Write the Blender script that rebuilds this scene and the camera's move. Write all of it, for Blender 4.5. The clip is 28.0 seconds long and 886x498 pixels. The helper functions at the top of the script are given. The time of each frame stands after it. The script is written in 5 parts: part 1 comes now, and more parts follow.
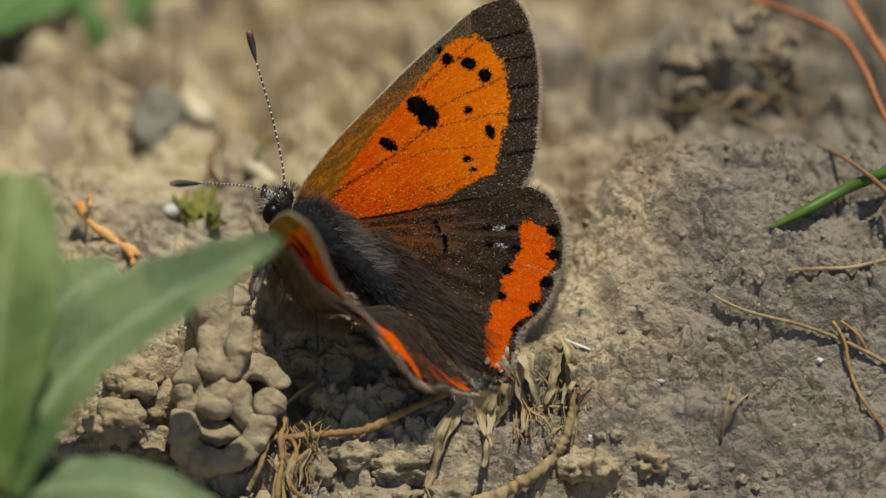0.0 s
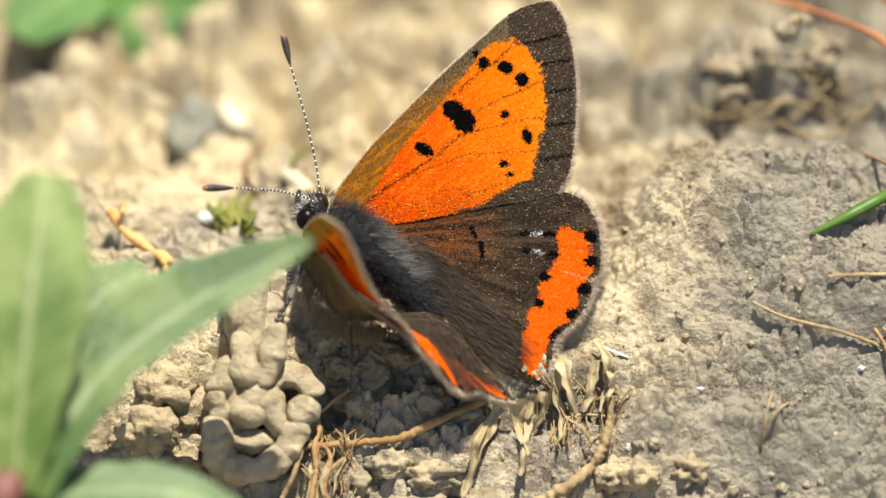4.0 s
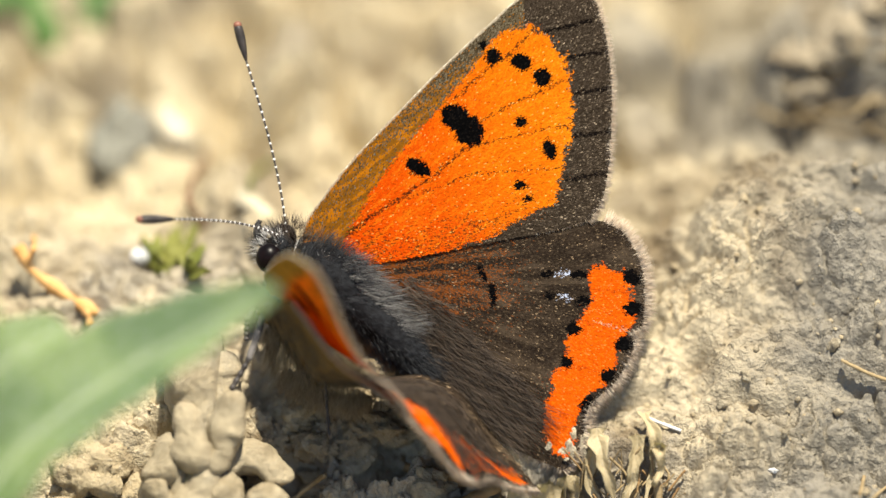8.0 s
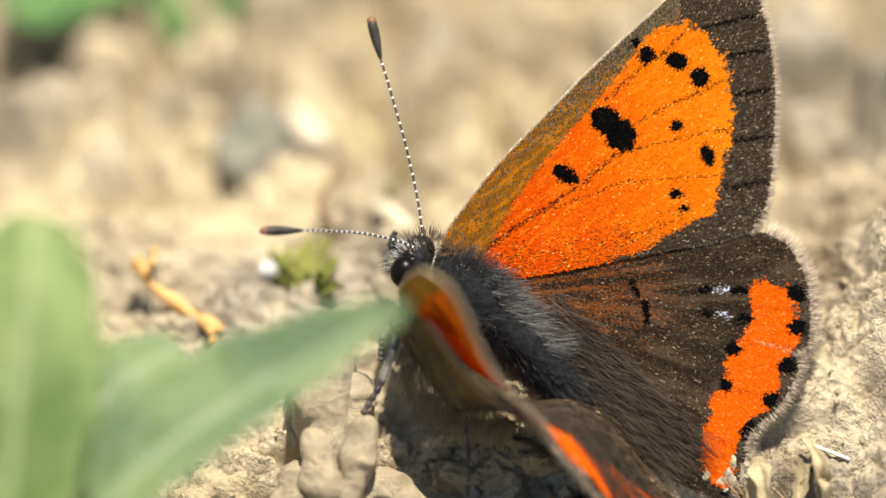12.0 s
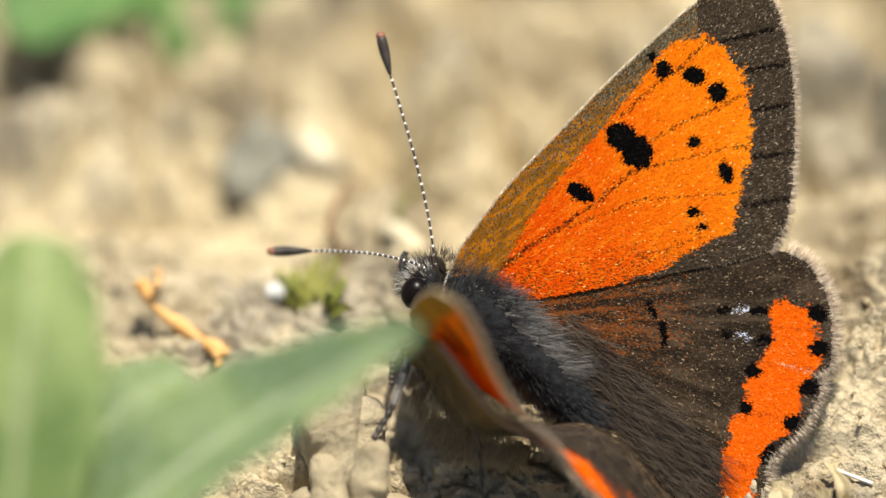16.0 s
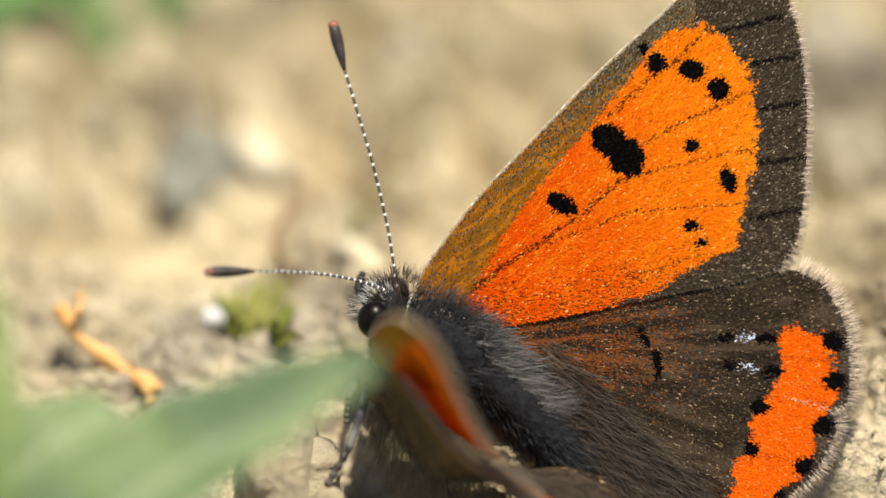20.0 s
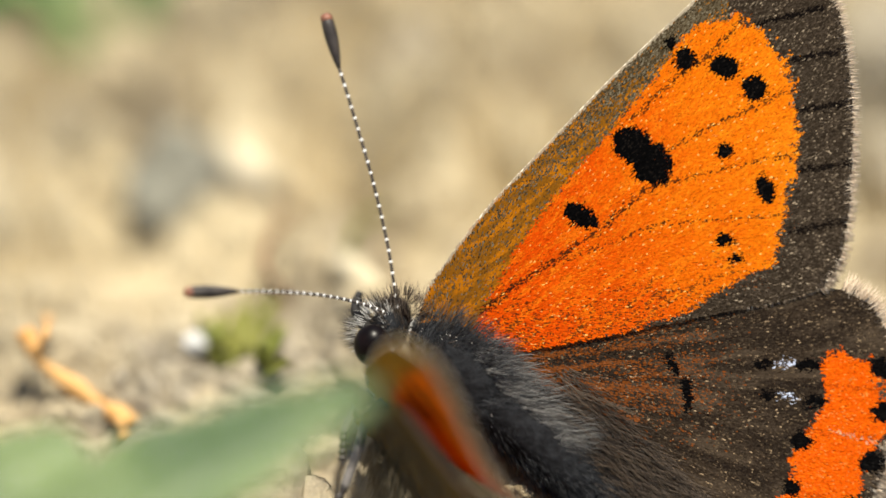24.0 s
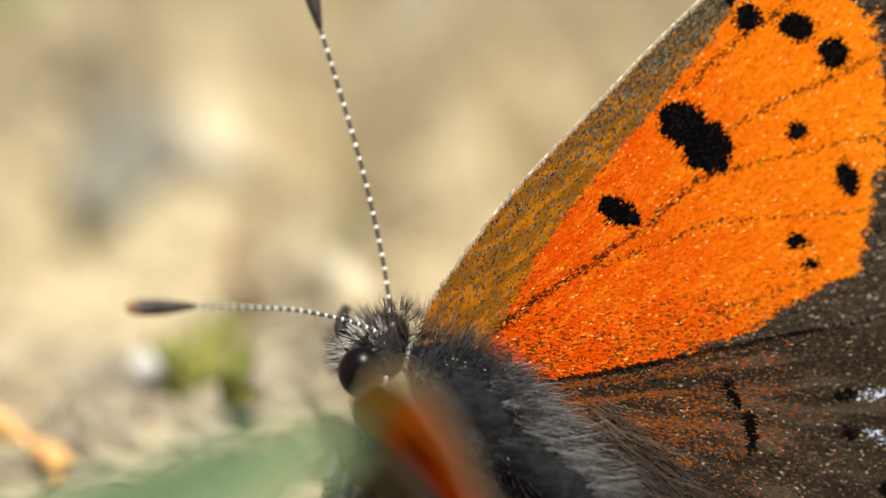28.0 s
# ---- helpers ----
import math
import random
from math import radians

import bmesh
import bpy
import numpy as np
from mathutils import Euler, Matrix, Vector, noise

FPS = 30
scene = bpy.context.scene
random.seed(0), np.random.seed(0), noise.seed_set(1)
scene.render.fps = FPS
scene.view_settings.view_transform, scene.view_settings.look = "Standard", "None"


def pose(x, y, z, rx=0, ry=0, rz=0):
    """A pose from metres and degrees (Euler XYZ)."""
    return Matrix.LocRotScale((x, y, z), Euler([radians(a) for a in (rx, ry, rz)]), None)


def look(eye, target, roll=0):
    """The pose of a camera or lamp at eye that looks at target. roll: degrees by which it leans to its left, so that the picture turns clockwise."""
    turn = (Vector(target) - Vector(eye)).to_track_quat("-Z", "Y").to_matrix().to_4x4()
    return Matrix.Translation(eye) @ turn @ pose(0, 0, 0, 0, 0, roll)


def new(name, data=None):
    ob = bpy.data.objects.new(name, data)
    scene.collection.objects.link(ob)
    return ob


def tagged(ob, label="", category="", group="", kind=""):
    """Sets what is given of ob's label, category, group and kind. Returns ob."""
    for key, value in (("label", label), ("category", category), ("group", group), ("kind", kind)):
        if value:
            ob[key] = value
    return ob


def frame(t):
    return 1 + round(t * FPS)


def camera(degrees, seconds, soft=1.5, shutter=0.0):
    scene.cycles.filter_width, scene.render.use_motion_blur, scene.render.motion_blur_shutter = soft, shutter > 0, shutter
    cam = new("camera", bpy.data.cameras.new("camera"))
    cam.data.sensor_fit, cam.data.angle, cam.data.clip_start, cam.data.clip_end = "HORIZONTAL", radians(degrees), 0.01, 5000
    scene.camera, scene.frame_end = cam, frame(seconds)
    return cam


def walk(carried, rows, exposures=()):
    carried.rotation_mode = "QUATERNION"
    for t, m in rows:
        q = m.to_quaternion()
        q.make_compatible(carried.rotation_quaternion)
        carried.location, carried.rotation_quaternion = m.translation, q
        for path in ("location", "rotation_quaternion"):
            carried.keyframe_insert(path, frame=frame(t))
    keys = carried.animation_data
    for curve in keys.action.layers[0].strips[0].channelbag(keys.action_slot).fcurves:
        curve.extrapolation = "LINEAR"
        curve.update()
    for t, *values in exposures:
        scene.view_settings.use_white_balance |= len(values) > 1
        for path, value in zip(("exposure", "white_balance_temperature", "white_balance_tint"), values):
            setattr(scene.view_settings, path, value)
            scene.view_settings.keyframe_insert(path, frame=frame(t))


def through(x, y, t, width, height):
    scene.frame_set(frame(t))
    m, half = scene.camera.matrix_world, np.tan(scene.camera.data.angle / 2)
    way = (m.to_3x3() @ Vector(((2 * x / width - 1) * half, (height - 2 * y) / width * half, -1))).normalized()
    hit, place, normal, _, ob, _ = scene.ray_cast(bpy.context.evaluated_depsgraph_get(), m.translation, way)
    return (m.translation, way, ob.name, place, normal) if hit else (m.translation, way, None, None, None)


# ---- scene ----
MM = 0.001
TILT = radians(40)          # the wings' plane leans back so that it faces a viewer 40 degrees above the soil
SA, CA = math.sin(TILT), math.cos(TILT)

# ---------------------------------------------------------------- camera
cam = camera(5.0, 28.0, soft=1.5)
PATH = [
    (0, 3.28, -416.10, 356.55, 49.8052, 0.3516, 0.1535),
    (0.5, 3.47, -416.94, 356.69, 49.8038, 0.3913, 0.1271),
    (1, 3.77, -417.18, 355.79, 49.8693, 0.3930, 0.1612),
    (1.5, 4.64, -418.15, 355.07, 49.9834, 0.4487, 0.2470),
    (2, 4.62, -417.73, 354.16, 50.0359, 0.4257, 0.3152),
    (2.5, 10.49, -422.17, 348.20, 50.8611, 0.8983, 0.8183),
    (3, 11.29, -423.90, 347.32, 51.1327, 0.9583, 0.9640),
    (3.5, 11.47, -424.30, 346.53, 51.2956, 0.9953, 1.0055),
    (5.5, 8.39, -378.81, 310.43, 51.3693, 1.0406, 0.7288),
    (6, 8.30, -367.35, 302.33, 51.2849, 1.0827, 0.7276),
    (6.5, 7.52, -357.03, 293.57, 51.3366, 1.0644, 0.6659),
    (7, 5.69, -345.80, 286.52, 51.1357, 1.0025, 0.4549),
    (7.5, 4.14, -335.28, 279.59, 50.9727, 0.9627, 0.2523),
    (8, 3.46, -325.58, 272.59, 50.8819, 0.9514, 0.1684),
    (8.5, 2.63, -316.47, 265.14, 50.8935, 0.8904, 0.0974),
    (9, 0.79, -306.67, 259.24, 50.6699, 0.7453, -0.1131),
    (9.5, -0.01, -299.69, 254.29, 50.5989, 0.6985, -0.2352),
    (10, 0.49, -300.26, 253.89, 50.7170, 0.7757, -0.1876),
    (10.5, 4.99, -300.74, 254.77, 50.6758, 1.2549, 0.4207),
    (11, 8.17, -300.39, 255.34, 50.6034, 1.6584, 1.0202),
    (11.5, 11.53, -299.98, 254.99, 50.6222, 2.1313, 1.6590),
    (12, 12.87, -300.02, 254.48, 50.6908, 2.3556, 1.9664),
    (12.5, 12.22, -300.70, 253.77, 50.8445, 2.3938, 1.9532),
    (14.5, 11.30, -302.12, 253.97, 51.0466, 2.4678, 1.7849),
    (15, 10.91, -302.07, 254.43, 51.0007, 2.4299, 1.7397),
    (15.5, 10.72, -301.76, 254.59, 50.9552, 2.4158, 1.6753),
    (16, 10.63, -293.18, 247.52, 50.9557, 2.3994, 1.6847),
    (16.5, 6.71, -275.24, 234.22, 50.7768, 2.0095, 1.2768),
    (17, 5.75, -267.79, 227.47, 50.8555, 1.8818, 1.1764),
    (17.5, 7.16, -267.77, 227.47, 50.8600, 2.0571, 1.2910),
    (18, 8.01, -268.60, 226.83, 51.0555, 2.1422, 1.3827),
    (18.5, 9.09, -268.72, 226.93, 51.1032, 2.3167, 1.4593),
    (19, 8.13, -268.02, 227.56, 50.9762, 2.2226, 1.3342),
    (19.5, 7.31, -265.36, 223.71, 51.2069, 2.1257, 1.2957),
    (20, 7.82, -256.45, 217.76, 51.0480, 2.3338, 1.3571),
    (20.5, 6.51, -248.52, 211.34, 51.0387, 2.2129, 1.2737),
    (21, 5.28, -240.43, 205.70, 50.9329, 2.1529, 1.1323),
    (21.5, 6.06, -233.86, 198.85, 51.2352, 2.3695, 1.2310),
    (23.5, 6.40, -231.41, 196.00, 51.3875, 2.4204, 1.3337),
    (24, 6.96, -230.60, 196.93, 51.1344, 2.5224, 1.3937),
    (24.5, 6.53, -225.62, 192.12, 51.2277, 2.4953, 1.3868),
    (25, 4.52, -218.16, 187.23, 51.0339, 2.2917, 1.1332),
    (25.5, 6.21, -208.39, 185.00, 50.1345, 2.5070, 1.5038),
    (26, 5.53, -205.94, 173.44, 51.7215, 2.5567, 1.4491),
    (26.5, 6.49, -199.71, 168.12, 51.7895, 2.7082, 1.7240),
    (27, 6.12, -191.74, 164.54, 51.2960, 2.7408, 1.7166),
    (27.5, 7.20, -185.91, 160.72, 51.1640, 3.0388, 1.9090),
    (28, 8.14, -183.88, 163.04, 50.4778, 3.1939, 2.0468),
]
FADE = [(t, stops + 1.02) for t, stops in ((0.0, -1.18), (0.3, -0.82), (0.6, -0.4), (0.9, -0.14), (1.2, 0.0), (11.0, -0.04), (16.0, -0.20), (28.0, -0.26))]
walk(cam, [(t, pose(x * MM, y * MM, z * MM, a, b, c)) for t, x, y, z, a, b, c in PATH], exposures=FADE)


def at(x, y, z=0.0):
    """Millimetres in the wings' plane (across, up the plane, out of it) to metres in the world."""
    return Vector((x, y * SA - z * CA, 5.0 + y * CA + z * SA)) * MM


def way(x, y, z):
    """The same for a direction."""
    return Vector((x, y * SA - z * CA, y * CA + z * SA)).normalized()


focus_point = new("focus_point")
focus_point.location = at(-6.5, 2.5, 0.3)
cam.data.dof.use_dof = True
cam.data.dof.focus_object = focus_point
cam.data.dof.aperture_fstop = 9.6
cam.data.dof.aperture_blades = 0

# ---------------------------------------------------------------- light
SUN = Vector((0.15, 0.03, 0.985)).normalized()
world = bpy.data.worlds.new("world")
scene.world = world
world.use_nodes = True
wn = world.node_tree
sky = wn.nodes.new("ShaderNodeTexSky")
sky.sky_type, sky.sun_disc = "NISHITA", False
sky.sun_elevation = math.asin(SUN.z)
sky.sun_rotation = math.atan2(SUN.x, SUN.y)
wn.links.new(sky.outputs[0], wn.nodes["Background"].inputs[0])
wn.nodes["Background"].inputs[1].default_value = 0.08
sun = new("sun", bpy.data.lights.new("sun", "SUN"))
sun.data.energy, sun.data.angle, sun.data.color = 5.0, radians(0.8), (1.0, 0.935, 0.79)
sun.matrix_world = look(SUN, (0, 0, 0))


# ---------------------------------------------------------------- materials
class Nodes:
    """Short hand for building a node material."""

    def __init__(self, name):
        self.mat = bpy.data.materials.new(name)
        self.mat.use_nodes = True
        self.t = self.mat.node_tree
        self.bsdf = self.t.nodes["Principled BSDF"]
        self.out = self.t.nodes["Material Output"]

    def add(self, kind):
        return self.t.nodes.new("ShaderNode" + kind)

    def put(self, socket, v):
        if isinstance(v, (int, float)):
            socket.default_value = v
        elif isinstance(v, (tuple, list)):
            socket.default_value = (*v, 1.0) if len(socket.default_value) == 4 and len(v) == 3 else tuple(v)
        else:
            self.t.links.new(v, socket)

    def math(self, op, a, b=0.0, c=0.0, clamp=False):
        n = self.add("Math")
        n.operation, n.use_clamp = op, clamp
        for s, v in zip(n.inputs, (a, b, c)):
            self.put(s, v)
        return n.outputs[0]

    def step(self, v, lo, hi):
        n = self.add("MapRange")
        n.interpolation_type = "SMOOTHSTEP"
        self.put(n.inputs[0], v)
        n.inputs[1].default_value, n.inputs[2].default_value = lo, hi
        return n.outputs[0]

    def mix(self, f, a, b, blend="MIX"):
        n = self.add("Mix")
        n.data_type, n.blend_type = "RGBA", blend
        self.put(n.inputs[0], f), self.put(n.inputs[6], a), self.put(n.inputs[7], b)
        return n.outputs[2]

    def noise(self, vec, scale, detail=3.0, rough=0.55, dist=0.0, color=False):
        n = self.add("TexNoise")
        if vec is not None:
            self.put(n.inputs["Vector"], vec)
        n.inputs["Scale"].default_value, n.inputs["Detail"].default_value = scale, detail
        n.inputs["Roughness"].default_value, n.inputs["Distortion"].default_value = rough, dist
        return n.outputs[1 if color else 0]

    def voronoi(self, vec, scale, feature="F1", rand=1.0):
        n = self.add("TexVoronoi")
        n.feature = feature
        self.put(n.inputs["Vector"], vec)
        n.inputs["Scale"].default_value, n.inputs["Randomness"].default_value = scale, rand
        return n.outputs[0]

    def stretch(self, vec, sx, sy, sz, rz=0.0):
        turned = self.add("Mapping")
        self.put(turned.inputs[0], vec)
        turned.inputs["Rotation"].default_value = (0, 0, rz)
        n = self.add("Mapping")
        self.put(n.inputs[0], turned.outputs[0])
        n.inputs["Scale"].default_value = (sx, sy, sz)
        return n.outputs[0]

    def bump(self, height, strength, dist):
        n = self.add("Bump")
        n.inputs["Strength"].default_value, n.inputs["Distance"].default_value = strength, dist
        self.put(n.inputs["Height"], height)
        self.t.links.new(n.outputs[0], self.bsdf.inputs["Normal"])

    def obj(self):
        return self.add("TexCoord").outputs["Object"]

    def uv(self, name):
        n = self.add("UVMap")
        n.uv_map = name
        return n.outputs[0]

    def split(self, vec):
        n = self.add("SeparateXYZ")
        self.put(n.inputs[0], vec)
        return n.outputs

    def end(self, color, rough=0.6, spec=0.3, through=0.0, through_color=None):
        self.put(self.bsdf.inputs["Base Color"], color)
        self.put(self.bsdf.inputs["Roughness"], rough)
        self.bsdf.inputs["Specular IOR Level"].default_value = spec
        if through:
            tr, mx = self.add("BsdfTranslucent"), self.add("MixShader")
            self.put(tr.inputs[0], through_color or color)
            mx.inputs[0].default_value = through
            self.t.links.new(self.bsdf.outputs[0], mx.inputs[1])
            self.t.links.new(tr.outputs[0], mx.inputs[2])
            self.t.links.new(mx.outputs[0], self.out.inputs[0])
        return self.mat


def soil_material(name, light, dark, grey, grain=1.0, zone_tone=0.0, relief=1.0):
    n = Nodes(name)
    o = n.obj()
    mid = n.noise(o, 620 * grain, 5, 0.65)
    fine = n.noise(o, 3600 * grain, 4, 0.7)
    huge = n.noise(o, 60 * grain, 4, 0.6, 0.5)
    patch = n.noise(o, 190 * grain, 4, 0.62, 0.8)
    c = n.mix(n.step(patch, 0.36, 0.52), dark, light)
    c = n.mix(n.math("MULTIPLY", n.step(huge, 0.46, 0.60), 0.6), c, grey)
    c = n.mix(n.math("MULTIPLY", n.step(patch, 0.53, 0.64), 0.7), c, tuple(min(1.28 * v, 0.80) for v in light))
    c = n.mix(n.math("MULTIPLY", n.step(mid, 0.54, 0.70), 0.45), c, tuple(min(1.25 * v, 0.74) for v in light))
    c = n.mix(n.math("MULTIPLY", n.step(mid, 0.44, 0.30), 0.55), c, dark)
    c = n.mix(n.math("MULTIPLY", n.step(fine, 0.56, 0.72), 0.25), c, (0.70, 0.65, 0.55))
    c = n.mix(n.math("MULTIPLY", n.step(fine, 0.40, 0.28), 0.5), c, (0.15, 0.115, 0.07))
    if zone_tone:
        # soil turns paler towards the back (y)
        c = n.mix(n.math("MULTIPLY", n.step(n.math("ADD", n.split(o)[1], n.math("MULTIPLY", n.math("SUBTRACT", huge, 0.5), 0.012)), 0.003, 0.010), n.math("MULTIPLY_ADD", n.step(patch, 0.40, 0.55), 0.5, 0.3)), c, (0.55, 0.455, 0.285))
        # a band to the right (x) is greyer and darker
        across = n.math("ADD", n.split(o)[0], n.math("MULTIPLY", n.math("SUBTRACT", huge, 0.5), 0.03))
        c = n.mix(n.math("MULTIPLY", n.math("MULTIPLY", n.step(across, 0.003, 0.016), n.step(across, 0.08, 0.035)), zone_tone), c, (0.205, 0.187, 0.152))
    h = n.math("ADD", n.math("MULTIPLY", fine, 0.35), mid)
    n.bump(h, 0.9, 0.0007 * relief / grain)
    return n.end(c, 0.92, 0.15)


def plain_material(name, a, b, scale, rough=0.7, spec=0.3, bump=0.3, depth=0.0001, through=0.0, along=None):
    n = Nodes(name)
    o = n.obj()
    if along:
        o = n.stretch(o, *along)
    v = n.noise(o, scale, 4, 0.6)
    f = n.noise(o, scale * 6, 3, 0.6)
    c = n.mix(n.step(v, 0.35, 0.68), a, b)
    c = n.mix(n.math("MULTIPLY", n.step(f, 0.5, 0.75), 0.35), c, tuple(0.45 * x for x in a))
    n.bump(n.math("ADD", v, n.math("MULTIPLY", f, 0.4)), bump, depth)
    return n.end(c, rough, spec, through)


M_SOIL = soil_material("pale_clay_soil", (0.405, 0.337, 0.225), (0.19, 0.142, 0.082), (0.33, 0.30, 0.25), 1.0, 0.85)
M_CLOD = soil_material("clod_soil", (0.36, 0.29, 0.18), (0.20, 0.15, 0.085), (0.30, 0.265, 0.20), 1.3)
M_CAST = soil_material("cast_clay", (0.37, 0.305, 0.20), (0.28, 0.225, 0.14), (0.37, 0.325, 0.24), 3.2, 0.0, 1.5)
M_CLUMP = soil_material("clump_soil", (0.33, 0.27, 0.18), (0.19, 0.145, 0.088), (0.29, 0.25, 0.185), 1.2)
M_GRIT = plain_material("pale_grit", (0.24, 0.20, 0.135), (0.40, 0.345, 0.245), 900, 0.9, 0.1, 0.8, 0.0003)
M_WHITE = plain_material("chalk_grain", (0.50, 0.49, 0.46), (0.68, 0.67, 0.64), 800, 0.6)
M_ROOT = plain_material("dry_root_fibre", (0.34, 0.215, 0.095), (0.22, 0.13, 0.055), 700, 0.8, 0.2, 0.8, 0.0002)
M_STRAW = plain_material("dead_grass_straw", (0.35, 0.26, 0.135), (0.21, 0.15, 0.075), 500, 0.75, 0.25, 0.8, 0.0002)
M_RUST = plain_material("rust_red_stem", (0.24, 0.070, 0.022), (0.38, 0.13, 0.035), 220, 0.5, 0.4)
M_TWIG = plain_material("orange_bark", (0.52, 0.26, 0.08), (0.66, 0.40, 0.16), 600, 0.75, 0.2, 0.7)
M_DARK_TWIG = plain_material("brown_twig", (0.17, 0.09, 0.045), (0.26, 0.15, 0.08), 500, 0.7)
M_PALE_STICK = plain_material("bleached_stick", (0.50, 0.43, 0.29), (0.58, 0.51, 0.37), 300, 0.8, 0.2, 0.4)
M_BLADE = plain_material("green_blade", (0.08, 0.17, 0.025), (0.14, 0.25, 0.05), 300, 0.45, 0.4, 0.2, 0.00005, 0.35)
M_MOSS = plain_material("moss_green", (0.15, 0.165, 0.028), (0.27, 0.265, 0.06), 800, 0.65, 0.3, 0.4, 0.0001, 0.3)


def leaf_material(name, a, b, rib, down, through=0.3):
    n = Nodes(name)
    u = n.uv("leaf")
    s = n.split(u)
    o = n.obj()
    v = n.noise(o, 260, 4, 0.6)
    w = n.noise(o, 85, 3, 0.6)
    c = n.mix(n.step(n.math("ADD", v, n.math("MULTIPLY", n.math("SUBTRACT", w, 0.5), 1.6)), 0.32, 0.68), a, b)
    mid = n.step(n.math("ABSOLUTE", s[0]), 0.12, 0.03)
    c = n.mix(n.math("MULTIPLY", mid, 0.55), c, rib)
    side = n.math("ABSOLUTE", n.math("SINE", n.math("ADD", n.math("MULTIPLY", s[1], 34.0), n.math("MULTIPLY", n.math("ABSOLUTE", s[0]), -5.0))))
    c = n.mix(n.math("MULTIPLY", n.step(side, 0.16, 0.02), 0.25), c, rib)
    fuzz = n.noise(o, 9000, 2, 0.7)
    # whitish down, fading towards the base; the pale end also paints the sheen
    c = n.mix(n.math("MULTIPLY", n.step(fuzz, 0.45, 0.7), n.math("MULTIPLY", n.step(s[1], -0.1, 0.55), down)), c, (0.60, 0.64, 0.55))
    n.bump(n.math("ADD", n.math("MULTIPLY", side, -0.25), n.math("ADD", mid, fuzz)), 0.35, 0.00015)
    return n.end(c, 0.55, 0.35, through, n.mix(0.5, c, (0.42, 0.55, 0.06)))


M_LEAF = leaf_material("downy_green_leaf", (0.062, 0.130, 0.026), (0.185, 0.265, 0.080), (0.42, 0.47, 0.29), 0.64, 0.36)
M_STEM = plain_material("purple_stem", (0.10, 0.03, 0.03), (0.20, 0.09, 0.06), 300, 0.5)
M_LEAF_YOUNG = leaf_material("yellow_green_leaf", (0.13, 0.225, 0.04), (0.37, 0.46, 0.16), (0.60, 0.64, 0.36), 0.45, 0.5)
M_BACK_LEAF = leaf_material("fresh_green_leaf", (0.05, 0.135, 0.018), (0.10, 0.21, 0.035), (0.20, 0.32, 0.08), 0.1, 0.25)


def ellipses(n, s, spots, wobble):
    """A mask of black spots: (u, v, half length, half width, turn in degrees) in millimetres."""
    total = None
    for u, v, a, b, turn in spots:
        c, d = math.cos(radians(turn)), math.sin(radians(turn))
        du, dv = n.math("SUBTRACT", s[0], u), n.math("SUBTRACT", s[1], v)
        p = n.math("MULTIPLY", n.math("ADD", n.math("MULTIPLY", du, c), n.math("MULTIPLY", dv, d)), 1 / a)
        q = n.math("MULTIPLY", n.math("SUBTRACT", n.math("MULTIPLY", dv, c), n.math("MULTIPLY", du, d)), 1 / b)
        r = n.math("SQRT", n.math("ADD", n.math("MULTIPLY", p, p), n.math("MULTIPLY", q, q)))
        m = n.step(n.math("ADD", r, wobble), 1.16, 0.84)
        total = m if total is None else n.math("MAXIMUM", total, m)
    return total


FORE_SPOTS = [(-2.97, 5.58, 0.62, 0.38, -32.0), (-1.24, 7.42, 0.8, 0.55, -38.0), (-0.97, 6.94, 0.6, 0.5, -50.0), (0.21, 10.12, 0.36, 0.33, 0.0), (1.39, 9.85, 0.44, 0.38, -10.0), (2.3, 9.18, 0.42, 0.4, -20.0), (1.3, 7.39, 0.27, 0.25, 0.0), (2.48, 6.27, 0.4, 0.32, -70.0), (1.27, 4.76, 0.28, 0.22, 10.0), (1.55, 4.18, 0.27, 0.16, 20.0), (-0.18, 10.64, 0.26, 0.2, 40.0)]
HIND_SPOTS = [(-0.36, 1.12, 0.4, 0.16, -60.0), (0.06, 0.21, 0.62, 0.17, -85.0), (2.61, 1.0, 0.24, 0.14, 0.0), (3.82, 1.03, 0.32, 0.16, 10.0), (2.67, 0.06, 0.26, 0.16, 0.0), (3.88, 0.06, 0.34, 0.18, 10.0), (5.58, 0.85, 0.62, 0.36, -40.0), (6.03, -0.45, 0.48, 0.36, -10.0), (5.76, -1.88, 0.52, 0.36, 10.0), (5.03, -3.27, 0.42, 0.34, 30.0), (4.0, -4.7, 0.62, 0.34, 60.0), (3.27, -5.97, 0.45, 0.22, 40.0), (3.42, -1.21, 0.34, 0.28, 0.0), (3.03, -2.48, 0.3, 0.28, 0.0)]
HIND_BLUE = [(3.06, 1.09, 0.24, 0.09, 0.0), (3.27, 0.18, 0.26, 0.09, -12.0)]
UNDER_HIND = [(-4.24, -0.15, 0.2, 0.14, 0.0), (-2.42, 0.45, 0.22, 0.14, 0.0), (-1.82, -1.67, 0.2, 0.16, 0.0), (0.3, -1.06, 0.2, 0.16, 0.0), (0.61, -3.79, 0.2, 0.16, 0.0), (2.42, -0.15, 0.2, 0.16, 0.0), (2.12, -3.18, 0.2, 0.16, 0.0)]


